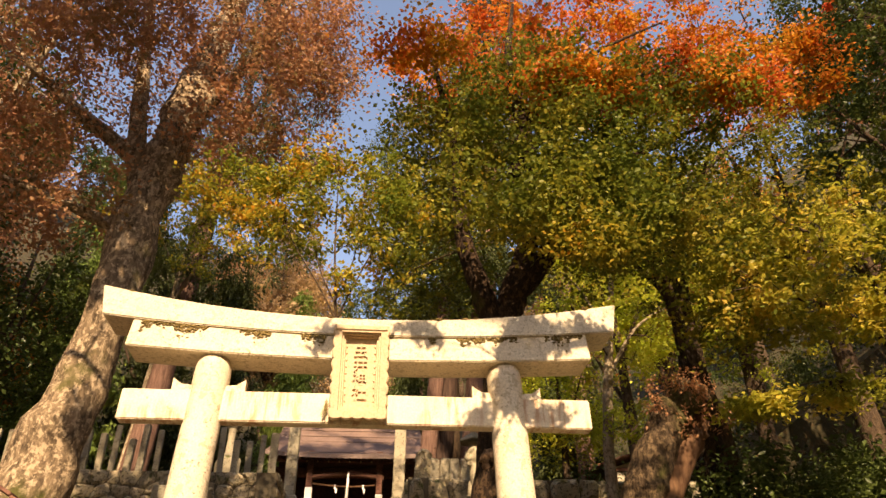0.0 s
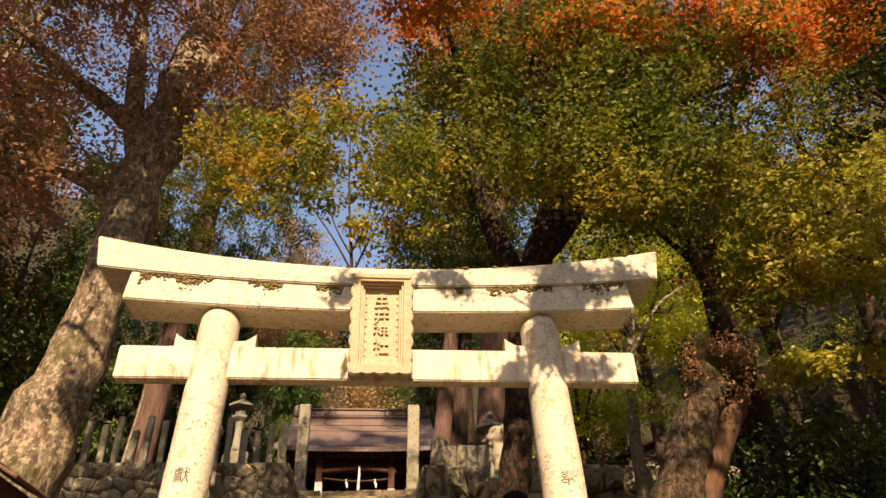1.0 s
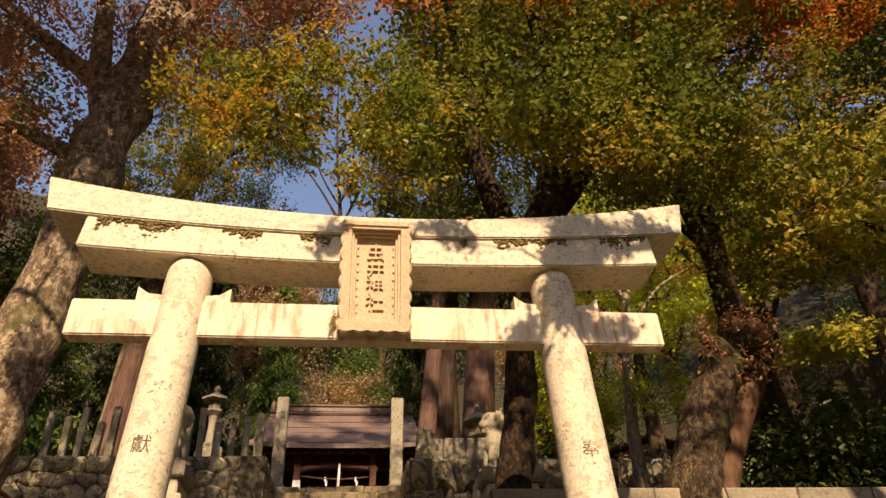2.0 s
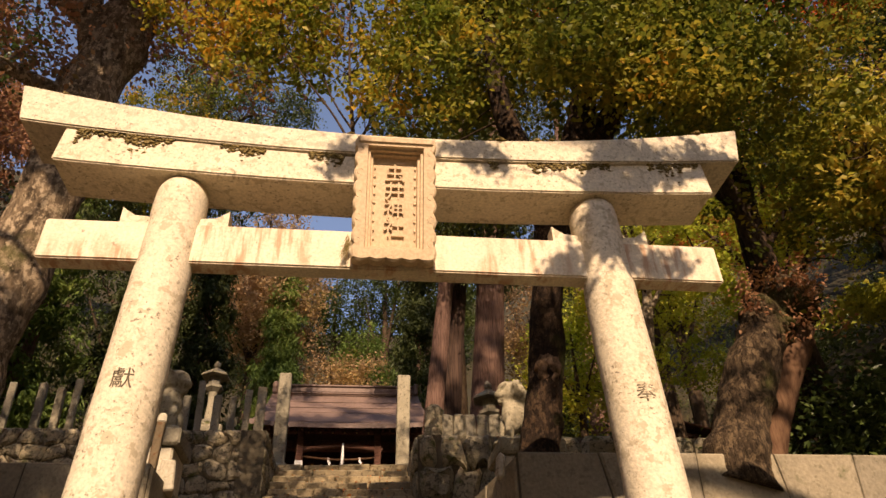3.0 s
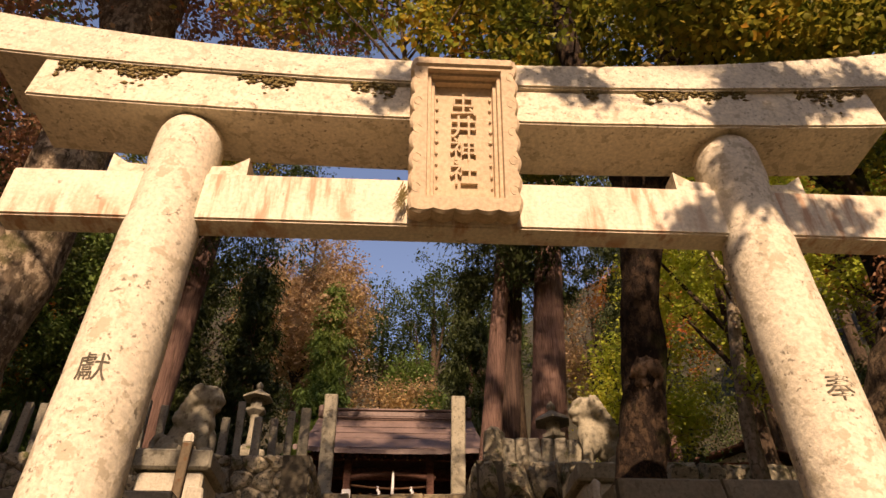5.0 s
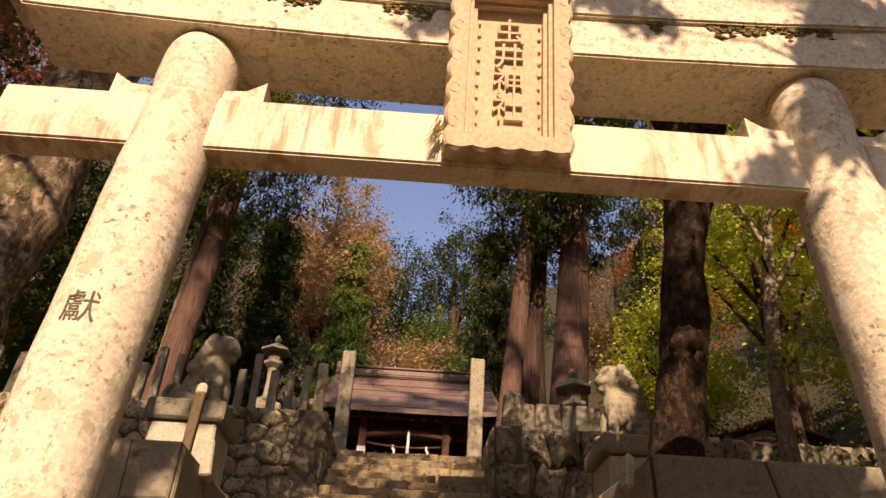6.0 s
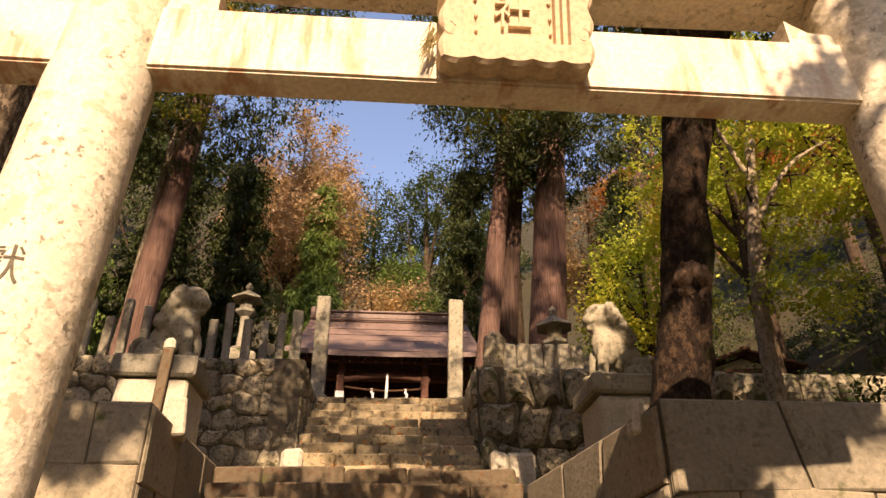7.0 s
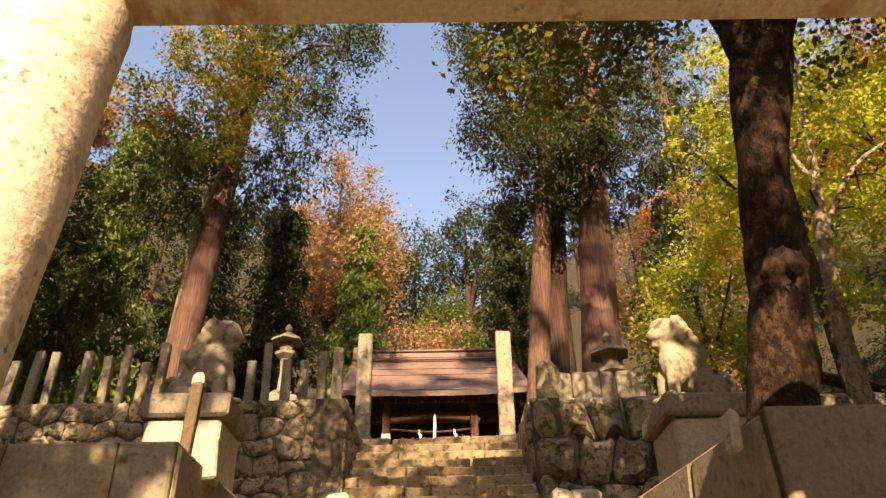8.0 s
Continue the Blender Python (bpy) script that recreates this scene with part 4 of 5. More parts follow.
    for s in (-1, 1):
        tri = raw("gable", [(s * 2.35 + o, y, z) for o in (-0.04, 0.04) for y, z in ((-0.6, 3.0), (3.6, 3.0), (1.5, 4.78))], [(2, 1, 0), (3, 4, 5), (0, 1, 4, 3), (1, 2, 5, 4), (2, 0, 3, 5)])
        put("gable", tri, WOOD_DARK)
    # rope, folded paper and offering box in the porch
    put("rope", raw("rope", *sweep([[(x, -0.95, 1.92 - 0.10 * math.cos(x * 1.3), 0.03) for x in np.linspace(-1.15, 1.15, 16)]], 8, 0.1), True), HOLLOW, (0, 0, 0), "twisted straw rope")
    for k, x in enumerate((-0.42, 0.5)):
        zig = [(x, -0.97, 1.88), (x + 0.05, -0.98, 1.88), (x + 0.06, -0.97, 1.76), (x + 0.10, -0.98, 1.75), (x + 0.09, -0.96, 1.61), (x + 0.04, -0.97, 1.62), (x + 0.03, -0.96, 1.74), (x, -0.97, 1.75)]
        V = zig + [(a, b + 0.006, c) for a, b, c in zig]
        F = [tuple(range(8)), tuple(reversed(range(8, 16)))] + [(i, 8 + i, 8 + (i + 1) % 8, (i + 1) % 8) for i in range(8)]
        put("paper_streamer", raw("paper_streamer", V, F), PAPER, (0, 0, 0), "white folded paper streamer")
    put("bell_rope", raw("bell_rope", *sweep([[(0.02, -1.0, 2.3, 0.03), (0.02, -1.02, 1.95, 0.04), (0.0, -1.03, 1.3, 0.055)]], 8, 0.1), True), PAPER, (0, 0, 0), "pale bell rope")
    box = put("offering_box", box_mesh("offering_box", 1.1, 0.5, 0.5, 0.02, 0, 1, True), WOOD_DARK, (0, 0.3, 0.78))
    return t


hall()

# ---- small shrine under the trees ----
def small_shrine(at):
    t = thing("small_shrine", "small shrine with a dark gabled roof and pale plaster gable", "shrine", at=at)
    for dx, dy in ((-0.7, -0.45), (0.7, -0.45), (-0.7, 0.45), (0.7, 0.45)):
        o = part("post", box_mesh("post", 0.12, 0.12, 2.6, 0.012, 0, 2, True), WOOD_DARK, t)
        o.location = (dx, dy, 0)
    for dy in (-0.42, 0.42):
        me = raw("gable_wall", [(x, dy + d, z) for d in (-0.03, 0.03) for x, z in ((-0.72, 0.3), (0.72, 0.3), (0.72, 2.6), (0, 3.0), (-0.72, 2.6))], [(0, 1, 2, 3, 4), (9, 8, 7, 6, 5)] + [(k, 5 + k, 5 + (k + 1) % 5, (k + 1) % 5) for k in range(5)])
        part("gable_wall", me, PALE, t, "pale plaster gable wall")
    for s in (-1, 1):
        o = part("side_wall", box_mesh("side_wall", 0.06, 0.8, 2.3, 0.01, 0, 1, True), WOOD_DARK, t)
        o.location = (s * 0.7, 0, 0.3)
        r = part("roof_slope", box_mesh("roof_slope", 1.32, 1.6, 0.09, 0.02, 0.006, 7), WOOD_DARK, t, "dark weathered roof boards")
        r.matrix_local = pose(s * 0.57, 0, 2.86, 0, s * 27, 0)
        for k in range(5):
            b = part("batten", box_mesh("batten", 1.30, 0.05, 0.04, 0.008, 0, 1), WOOD_DARK, r)
            b.location = (0, -0.68 + k * 0.34, 0.06)
    o = part("ridge_beam", box_mesh("ridge_beam", 0.20, 1.7, 0.14, 0.03, 0.006, 8), WOOD_DARK, t)
    o.location = (0, 0, 3.17)
    o = part("crossbeam", box_mesh("crossbeam", 1.5, 0.08, 0.14, 0.012, 0, 2), WOOD_DARK, t)
    o.location = (0, -0.48, 2.55)


small_shrine(pose(9.1, 16.0, 5.4, 0, 0, -6) @ Matrix.Diagonal((1.35, 1.2, 0.80, 1)))

# ---- trees near the gate ----
SUNNY = ((2.05, 6.1, 4.55, 0.75), (3.6, 2.5, 2.4, 0.5), (-2.0, 17.0, 9.2, 0.7), (-0.7, 16.6, 7.1, 0.6))     # the eastern lion, the wall below the stump, a part of the hall's roof, its porch


tree("old_tree", "huge old tree with flaking pale bark and rusty leaves", [(-4.55, 2.8, -0.45, 0.62), (-4.42, 2.8, 2.0, 0.50), (-4.30, 2.8, 3.6, 0.44), (-4.08, 2.8, 5.4, 0.36), (-3.95, 2.8, 8.0, 0.40), (-3.7, 2.8, 10.0, 0.36), (-3.45, 2.8, 12.2, 0.30), (-3.1, 3.0, 15.5, 0.16), (-3.0, 3.0, 18, 0.05)],
     [[(-3.95, 2.8, 7.6, 0.26), (-4.35, 2.6, 9.2, 0.17), (-4.6, 2.5, 11.0, 0.12), (-4.9, 2.4, 13.5, 0.05)],
      [(-3.9, 2.8, 8.6, 0.20), (-5.2, 2.3, 9.4, 0.12), (-6.6, 2.0, 10.6, 0.07), (-8.2, 1.8, 12.0, 0.03)],
      [(-3.75, 2.8, 9.6, 0.18), (-2.8, 2.6, 11.2, 0.11), (-2.0, 2.5, 13.2, 0.05)],
      [(-3.95, 2.8, 7.2, 0.16), (-5.0, 2.4, 7.5, 0.08), (-6.4, 2.2, 8.0, 0.04)]],
     [(-4.4, 2.6, 11.8, 3.4, 2.4, 3.4, 5), (-7.4, 2.2, 10.0, 3.0, 2.0, 3.0, 3.4), (-2.2, 2.8, 10.6, 1.8, 1.6, 2.6, 2.6), (-4.0, 0.6, 11.5, 2.6, 1.0, 2.4, 2), (-1.5, 3.2, 12.8, 1.3, 1.0, 1.8, 2.6), (-4.2, 3.0, 16.6, 3.2, 1.8, 1.8, 2.4), (-0.6, 3.0, 16.9, 2.0, 1.4, 1.2, 1.0), (-4.5, 0.4, 9.8, 1.3, 0.6, 1.0, 1), (-5.8, 2.2, 7.8, 2.0, 1.5, 1.2, 1)],
     760, 70, 0.55, 0.14, 0.085, BARK_PALE, L_RUST, 101, width=0.6, knobby=0.34, sides=14, twig=BARK_GREY)

tree("pale_limbed_tree", "leafless pale-barked tree beside the old tree", [(-8.3, 3.2, -0.45, 0.36), (-8.0, 3.2, 4.0, 0.28), (-7.4, 3.1, 7.5, 0.24), (-7.6, 3.1, 9.6, 0.22), (-8.2, 3.1, 12.5, 0.12), (-8.4, 3, 15, 0.04)],
     [[(-7.4, 3.1, 7.4, 0.17), (-6.6, 2.9, 7.7, 0.11), (-5.9, 2.8, 8.4, 0.04)], [(-7.6, 3.1, 9.2, 0.14), (-6.9, 2.9, 10.8, 0.08), (-6.6, 2.8, 12.4, 0.03)], [(-8.0, 3.2, 4.6, 0.10), (-6.9, 2.6, 5.3, 0.05), (-6.0, 2.3, 5.2, 0.02)]],
     [(-7.4, 2.8, 10.0, 2.4, 1.6, 3.0, 1)], 90, 30, 0.45, 0.1, 0.07, BARK_GREY, L_RUST, 102, twig=BARK_GREY)

maple = tree("maple_tree", "dark-barked mossy tree with a broken knot above the wall", [(1.66, 3.0, 2.20, 0.27), (1.73, 2.92, 2.75, 0.225), (1.85, 2.78, 3.5, 0.205), (1.93, 2.64, 4.4, 0.19), (2.05, 2.45, 5.2, 0.23), (2.22, 2.2, 5.9, 0.22), (2.48, 1.95, 6.7, 0.18), (2.62, 1.7, 7.7, 0.16), (2.55, 1.5, 8.8, 0.12), (2.35, 1.5, 10.5, 0.08), (2.6, 1.6, 12.6, 0.03)],
     [[(2.05, 2.4, 5.2, 0.20), (1.80, 2.2, 5.9, 0.18), (1.45, 2.0, 7.0, 0.14), (1.38, 1.9, 8.6, 0.09), (1.1, 1.9, 10.4, 0.05), (0.8, 1.9, 12.2, 0.02)],
      [(2.24, 2.15, 5.95, 0.19), (2.75, 1.8, 6.5, 0.16), (3.3, 1.6, 7.6, 0.11), (4.4, 1.7, 8.6, 0.07), (6.0, 1.8, 9.6, 0.03)],
      [(2.28, 1.55, 8.0, 0.12), (2.8, 1.5, 8.8, 0.10), (3.9, 1.5, 9.8, 0.07), (5.4, 1.6, 11.0, 0.03)],
      [(2.4, 1.5, 8.6, 0.10), (3.1, 1.8, 10.2, 0.07), (4.4, 2.2, 12.0, 0.04), (6.4, 2.4, 13.6, 0.02)]],
     [(3.0, 2.2, 8.8, 3.0, 1.8, 2.0, 5), (6.0, 2.6, 9.4, 2.8, 2.0, 2.2, 4), (1.2, 2.4, 8.8, 1.4, 1.5, 1.8, 2), (3.6, 3.0, 11.0, 3.4, 1.8, 1.4, 3), (4.6, 3.4, 8.0, 2.2, 1.4, 1.2, 1), (2.6, 0.9, 7.8, 1.9, 0.7, 1.5, 2.4), (1.0, 3.6, 7.4, 1.2, 1.0, 1.2, 1.2), (4.6, 1.6, 6.4, 1.4, 0.6, 0.9, 0.8), (5.8, 2.2, 5.6, 1.0, 0.8, 0.8, 0.7), (4.0, 1.2, 9.8, 2.4, 0.7, 1.2, 1.5), (3.2, 0.7, 6.7, 1.9, 0.5, 1.0, 3.2)],
     900, 82, 0.72, 0.045, 0.08, BARK_DARK, L_MAPLE, 103, width=0.75, knobby=0.16, sides=14, r0=0.014, gaps=SUNNY)

tree("red_maple", "tall maple with layered red and orange leaves", [(6.6, 4.6, 2.4, 0.20), (6.3, 4.4, 5.0, 0.16), (5.6, 4.0, 8.0, 0.13), (5.0, 3.8, 11.0, 0.09), (4.8, 3.8, 13.5, 0.04)],
     [[(5.4, 3.9, 9.0, 0.08), (3.6, 3.4, 11.0, 0.05), (1.6, 3.2, 12.4, 0.02)], [(5.6, 4.0, 8.4, 0.08), (7.4, 3.6, 10.6, 0.05), (9.6, 3.4, 12.4, 0.02)], [(5.0, 3.8, 11.0, 0.06), (6.6, 3.2, 13.0, 0.03), (8.8, 3.0, 14.4, 0.02)]],
     [(4.6, 3.4, 13.2, 3.4, 2.0, 0.9, 4), (8.4, 3.4, 13.0, 2.6, 1.6, 1.0, 3), (3.6, 2.8, 11.7, 1.6, 1.0, 0.5, 1.2), (1.2, 3.0, 12.4, 1.4, 1.0, 0.5, 0.6), (0.5, 2.6, 10.9, 0.8, 0.6, 0.5, 0.4), (3.6, 1.0, 9.6, 1.3, 0.5, 0.35, 1.3), (6.4, 1.1, 10.0, 1.4, 0.5, 0.4, 1.0), (0.7, 1.2, 10.6, 1.0, 0.4, 0.25, 0.6), (6.6, 3.0, 15.2, 5.0, 2.4, 1.2, 3)],
     430, 95, 0.60, 0.06, 0.088, BARK_TWIG, L_RED, 104, width=0.8)

tree("sapling", "thin many-stemmed sapling with yellow and orange leaves rooted on the lintel", [(-0.36, 0.2, 4.19, 0.022), (-0.40, 0.22, 4.7, 0.018), (-0.46, 0.25, 5.5, 0.011), (-0.50, 0.25, 6.8, 0.004)],
     [[(-0.37, 0.2, 4.35, 0.015), (-0.60, 0.2, 4.8, 0.011), (-1.0, 0.25, 5.5, 0.008), (-1.35, 0.3, 6.4, 0.003)],
      [(-0.36, 0.2, 4.35, 0.015), (-0.20, 0.2, 4.8, 0.011), (0.10, 0.2, 5.6, 0.007), (0.30, 0.25, 6.5, 0.003)],
      [(-0.38, 0.2, 4.55, 0.012), (-0.65, 0.3, 5.2, 0.009), (-0.85, 0.35, 6.2, 0.005), (-0.95, 0.4, 7.0, 0.003)],
      [(-0.40, 0.2, 4.6, 0.012), (-0.22, 0.35, 5.3, 0.008), (-0.10, 0.4, 6.3, 0.004)]],
     [(-0.5, 0.3, 6.3, 1.25, 0.7, 0.95, 5), (-1.35, 0.3, 6.0, 0.6, 0.5, 0.8, 1.5), (0.25, 0.3, 5.7, 0.6, 0.5, 0.9, 2), (-0.3, 0.0, 4.75, 0.28, 0.2, 0.18, 0.3), (-1.9, 0.5, 6.5, 0.7, 0.5, 0.4, 1.2)],
     270, 40, 0.27, 0.04, 0.066, BARK_TWIG, L_SAP, 105, width=0.6, sides=6, knobby=0.0, r0=0.008, category="sapling")

tree("yellow_maple", "low maple with spreading yellow-green leaves", [(9.6, 2.9, 2.3, 0.16), (9.3, 2.6, 4.5, 0.13), (8.7, 2.2, 6.4, 0.09), (8.2, 2.0, 8.4, 0.04)],
     [[(9.2, 2.5, 4.8, 0.09), (7.6, 1.8, 5.6, 0.05), (5.9, 1.5, 5.9, 0.02)], [(9.0, 2.4, 5.6, 0.08), (7.8, 1.6, 6.6, 0.05), (6.6, 1.4, 7.2, 0.02)], [(9.3, 2.6, 4.2, 0.08), (8.0, 2.0, 4.6, 0.04), (6.9, 1.8, 4.5, 0.02)]],
     [(7.2, 1.6, 6.6, 2.2, 1.0, 0.7, 4), (6.6, 1.5, 5.5, 1.4, 0.8, 0.45, 3), (8.0, 1.6, 7.6, 1.6, 1.0, 0.4, 1.5), (7.0, 1.9, 4.4, 0.8, 0.5, 0.15, 0.8), (5.7, 2.0, 4.15, 0.5, 0.3, 0.08, 0.4)],
     210, 60, 0.42, 0.05, 0.10, BARK_TWIG, L_OLIVE, 106, width=0.55)

tree("dark_tree", "dark straight trunk in the shade behind the stump", [(6.0, 4.4, 2.3, 0.34), (6.0, 4.4, 3.4, 0.29), (6.05, 4.4, 5.5, 0.25), (6.2, 4.4, 8.0, 0.18), (6.3, 4.4, 10.5, 0.05)],
     [[(6.1, 4.4, 6.4, 0.10), (6.9, 4.2, 7.4, 0.05), (7.6, 4.2, 8.2, 0.02)], [(6.15, 4.4, 7.2, 0.09), (5.4, 4.6, 8.4, 0.04), (4.9, 4.6, 9.2, 0.02)]],
     [(6.3, 4.4, 9.0, 1.4, 1.0, 1.2, 1)], 40, 60, 0.45, 0.08, 0.09, BARK_DARK, L_EVER, 107)

# hollow mossy stump with a burl
st = thing("hollow_stump", "leaning hollow mossy stump with a burl on top", "tree stump", at=pose(3.9, 2.75, 2.4))
inv = pose(3.9, 2.75, 2.4).inverted()
me = raw("trunk", *sweep([bend([(3.74, 2.75, 2.20, 0.38), (3.88, 2.75, 2.7, 0.32), (4.16, 2.72, 3.3, 0.285), (4.48, 2.70, 3.9, 0.28), (4.70, 2.70, 4.3, 0.22), (4.78, 2.7, 4.45, 0.10)], 10)], 48, 0.26, 8), True)
me.transform(inv)
part("trunk", me, BARK_STUMP, st, "rough mossy bark")
rng = np.random.default_rng(31)
me = raw("burl", *sweep([bend([(4.62, 2.70, 4.10, 0.22), (4.80, 2.66, 4.30, 0.30), (5.02, 2.66, 4.48, 0.32), (5.24, 2.7, 4.58, 0.20), (5.34, 2.7, 4.60, 0.05)], 9)], 44, 0.85, 13), True)
me.transform(inv)
part("burl", me, BARK_STUMP, st, "dark lumpy mossy burl")
me = raw("arched_root", *sweep([bend([(5.20, 2.80, 4.25, 0.15), (4.98, 2.85, 3.98, 0.24), (4.68, 2.85, 3.50, 0.24), (4.38, 2.85, 2.9, 0.20), (4.15, 2.85, 2.3, 0.24)], 8)], 26, 0.14, 4), True)
me.transform(inv)
part("arched_root", me, HOLLOW, st, "smooth brown inner wood of the hollow")
cc = spots(rng, 26, [(4.9, 2.45, 4.75, 0.5, 0.3, 0.35, 1), (5.1, 2.4, 4.2, 0.5, 0.3, 0.4, 1.4), (4.6, 2.4, 4.5, 0.35, 0.2, 0.3, 0.7)])
me = foliage(rng, cc, 40, 0.24, 0.08, 0.06, 0.2)
me.transform(inv)
tagged(part("sprout", me, L_RUST, st, "reddish dry sprouts on the burl"), kind="stuff")

# knot and bark scars on the dark tree
def on_maple(name, x, y, z, r, stretch, material, seed, label):
    V, F = [], []
    rng = np.random.default_rng(seed)
    seg = 14
    for i in range(8):
        th = math.pi * i / 7
        for k in range(seg):
            ph = 2 * math.pi * k / seg
            d = Vector((math.sin(th) * math.cos(ph), math.sin(th) * math.sin(ph), math.cos(th)))
            q = r * (1 + 0.35 * noise.noise(d * 2.0 + Vector((seed, 0, 0))))
            V.append((x + d.x * q * stretch[0] - 1.66, y + d.y * q * stretch[1] - 3.0, z + d.z * q * stretch[2] - 2.20))
    for i in range(7):
        for k in range(seg):
            a, b = i * seg + k, i * seg + (k + 1) % seg
            F.append((a, a + seg, b + seg, b))
    return part(name, raw(name, V, F, True), material, maple, label)


V, F = [], []
rng = np.random.default_rng(55)
folds = []
for k in range(11):                                   # a swollen ring of callus round a rotted hole
    t_ = k * 2 * math.pi / 11
    q = (1.83 + 0.078 * math.cos(t_) + rng.uniform(-0.015, 0.015), 2.63 - 0.02 * math.sin(t_), 3.47 + 0.108 * math.sin(t_) + rng.uniform(-0.02, 0.02))
    w = rng.uniform(0.05, 0.075) * (1.25 if math.sin(t_) > 0.3 else 0.9)
    ux, uz = -math.sin(t_), math.cos(t_)
    folds.append([(q[0] - ux * 0.10 - 1.66, q[1] + 0.04 - 3.0, q[2] - uz * 0.10 - 2.20, w * 0.3), (q[0] - ux * 0.05 - 1.66, q[1] - 3.0, q[2] - uz * 0.05 - 2.20, w), (q[0] + ux * 0.05 - 1.66, q[1] - 0.01 - 3.0, q[2] + uz * 0.05 - 2.20, w * 0.95), (q[0] + ux * 0.11 - 1.66, q[1] + 0.04 - 3.0, q[2] + uz * 0.11 - 2.20, w * 0.25)])
part("knot", raw("knot", *sweep(folds, 10, 0.5, 9), True), WOOD_SCAR, maple, "swollen scarred knot with a rotted hole")
on_maple("knot_hole", 1.83, 2.60, 3.45, 0.06, (1.0, 0.6, 0.8), BARK_DARK, 5, "dark rotted hole of the knot")

# ---- cedars of the upper court ----
def cedar(at, tall, r, lean, low, crown_r, seed, label, n=190, per=92, material=L_CEDAR, name="cedar", group="cedars", bark_=BARK_CEDAR, spread=0.58, size=0.15):
    x, y, z = at
    trunk = [(x, y, z - 0.3, r * 1.45), (x, y, z + 0.5, r * 1.12), (x + lean * 0.3 * tall, y, z + 0.3 * tall, r * 0.86), (x + lean * 0.65 * tall, y, z + 0.65 * tall, r * 0.5), (x + lean * tall, y, z + tall, 0.03)]
    regions = []
    k = 6
    for i in range(k):
        u = i / (k - 1)
        zz = z + low + (tall - low) * u
        rr = crown_r * (1 - 0.78 * u) * (0.75 if i == 0 else 1)
        regions.append((x + lean * (low + (tall - low) * u), y, zz, rr, rr, (tall - low) / k * 0.75, (1 - 0.6 * u)))
    pick = random.Random(seed)
    for i in range(5 if low > 3 else 0):         # a few lower boughs hang below the rest
        g = pick.uniform(0, 6.3)
        regions.append((x + lean * low + math.cos(g) * crown_r * 0.6, y + math.sin(g) * crown_r * 0.6, z + low - pick.uniform(0.3, 2.2), 0.9, 0.9, 0.7, 0.16))
    return tree(name, label, trunk, [], regions, int(n * 1.35), per, spread, 0.14, size, bark_, material, seed, droop=0.75, width=0.34, knobby=0.07, r0=0.05, sides=12, group=group, steps=5)


cedar((3.25, 14.1, 5.4), 26, 0.47, 0.085, 9.6, 3.4, 201, "giant cedar with reddish fissured bark", n=240)
cedar((2.28, 14.8, 5.4), 25, 0.29, 0.09, 9.4, 2.8, 202, "tall slim cedar with shade-dark bark beside a larger one", n=120, bark_=BARK_SHADE)
cedar((1.72, 14.2, 5.4), 24, 0.26, 0.105, 9.6, 3.0, 203, "tall cedar with sun-streaked bark", n=170)
cedar((-6.85, 14.2, 5.4), 24, 0.36, 0.065, 8.6, 3.4, 204, "tall cedar with flaking lit bark behind the fence", n=220)
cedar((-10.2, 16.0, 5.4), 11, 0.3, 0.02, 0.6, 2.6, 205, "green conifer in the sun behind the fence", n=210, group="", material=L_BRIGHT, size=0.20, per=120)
cedar((-8.2, 18.5, 5.4), 10.5, 0.25, 0.02, 0.4, 2.2, 210, "dense dark conifer behind the fence", n=190, group="", size=0.20, per=120)
cedar((-6.0, 20.0, 5.4), 10.4, 0.3, 0.0, 0.4, 2.5, 206, "dense dark green conifer behind the hall", n=260, group="", size=0.20, per=120)
cedar((2.3, 23.0, 5.4), 12.4, 0.3, 0.0, 0.4, 2.4, 207, "dense dark conifer behind the hall", n=230, group="", size=0.20, per=120)
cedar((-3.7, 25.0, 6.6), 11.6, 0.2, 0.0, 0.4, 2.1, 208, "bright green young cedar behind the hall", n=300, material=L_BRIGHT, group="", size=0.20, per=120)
cedar((8.4, 21.0, 5.6), 11.0, 0.25, 0.0, 0.8, 2.4, 209, "dense green conifer on the slope", n=190, group="", size=0.20, per=120)

cedar((8.2, 18.6, 5.5), 26, 0.34, 0.02, 6.5, 2.9, 213, "tall dark cedar behind the giant ones", n=230)
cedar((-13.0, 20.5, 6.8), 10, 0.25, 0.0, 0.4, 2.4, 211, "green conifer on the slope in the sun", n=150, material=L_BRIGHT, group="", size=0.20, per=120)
cedar((-15.5, 24.0, 9.5), 12, 0.25, 0.0, 0.4, 2.8, 212, "dark conifer high on the slope", n=150, group="", size=0.20, per=120)

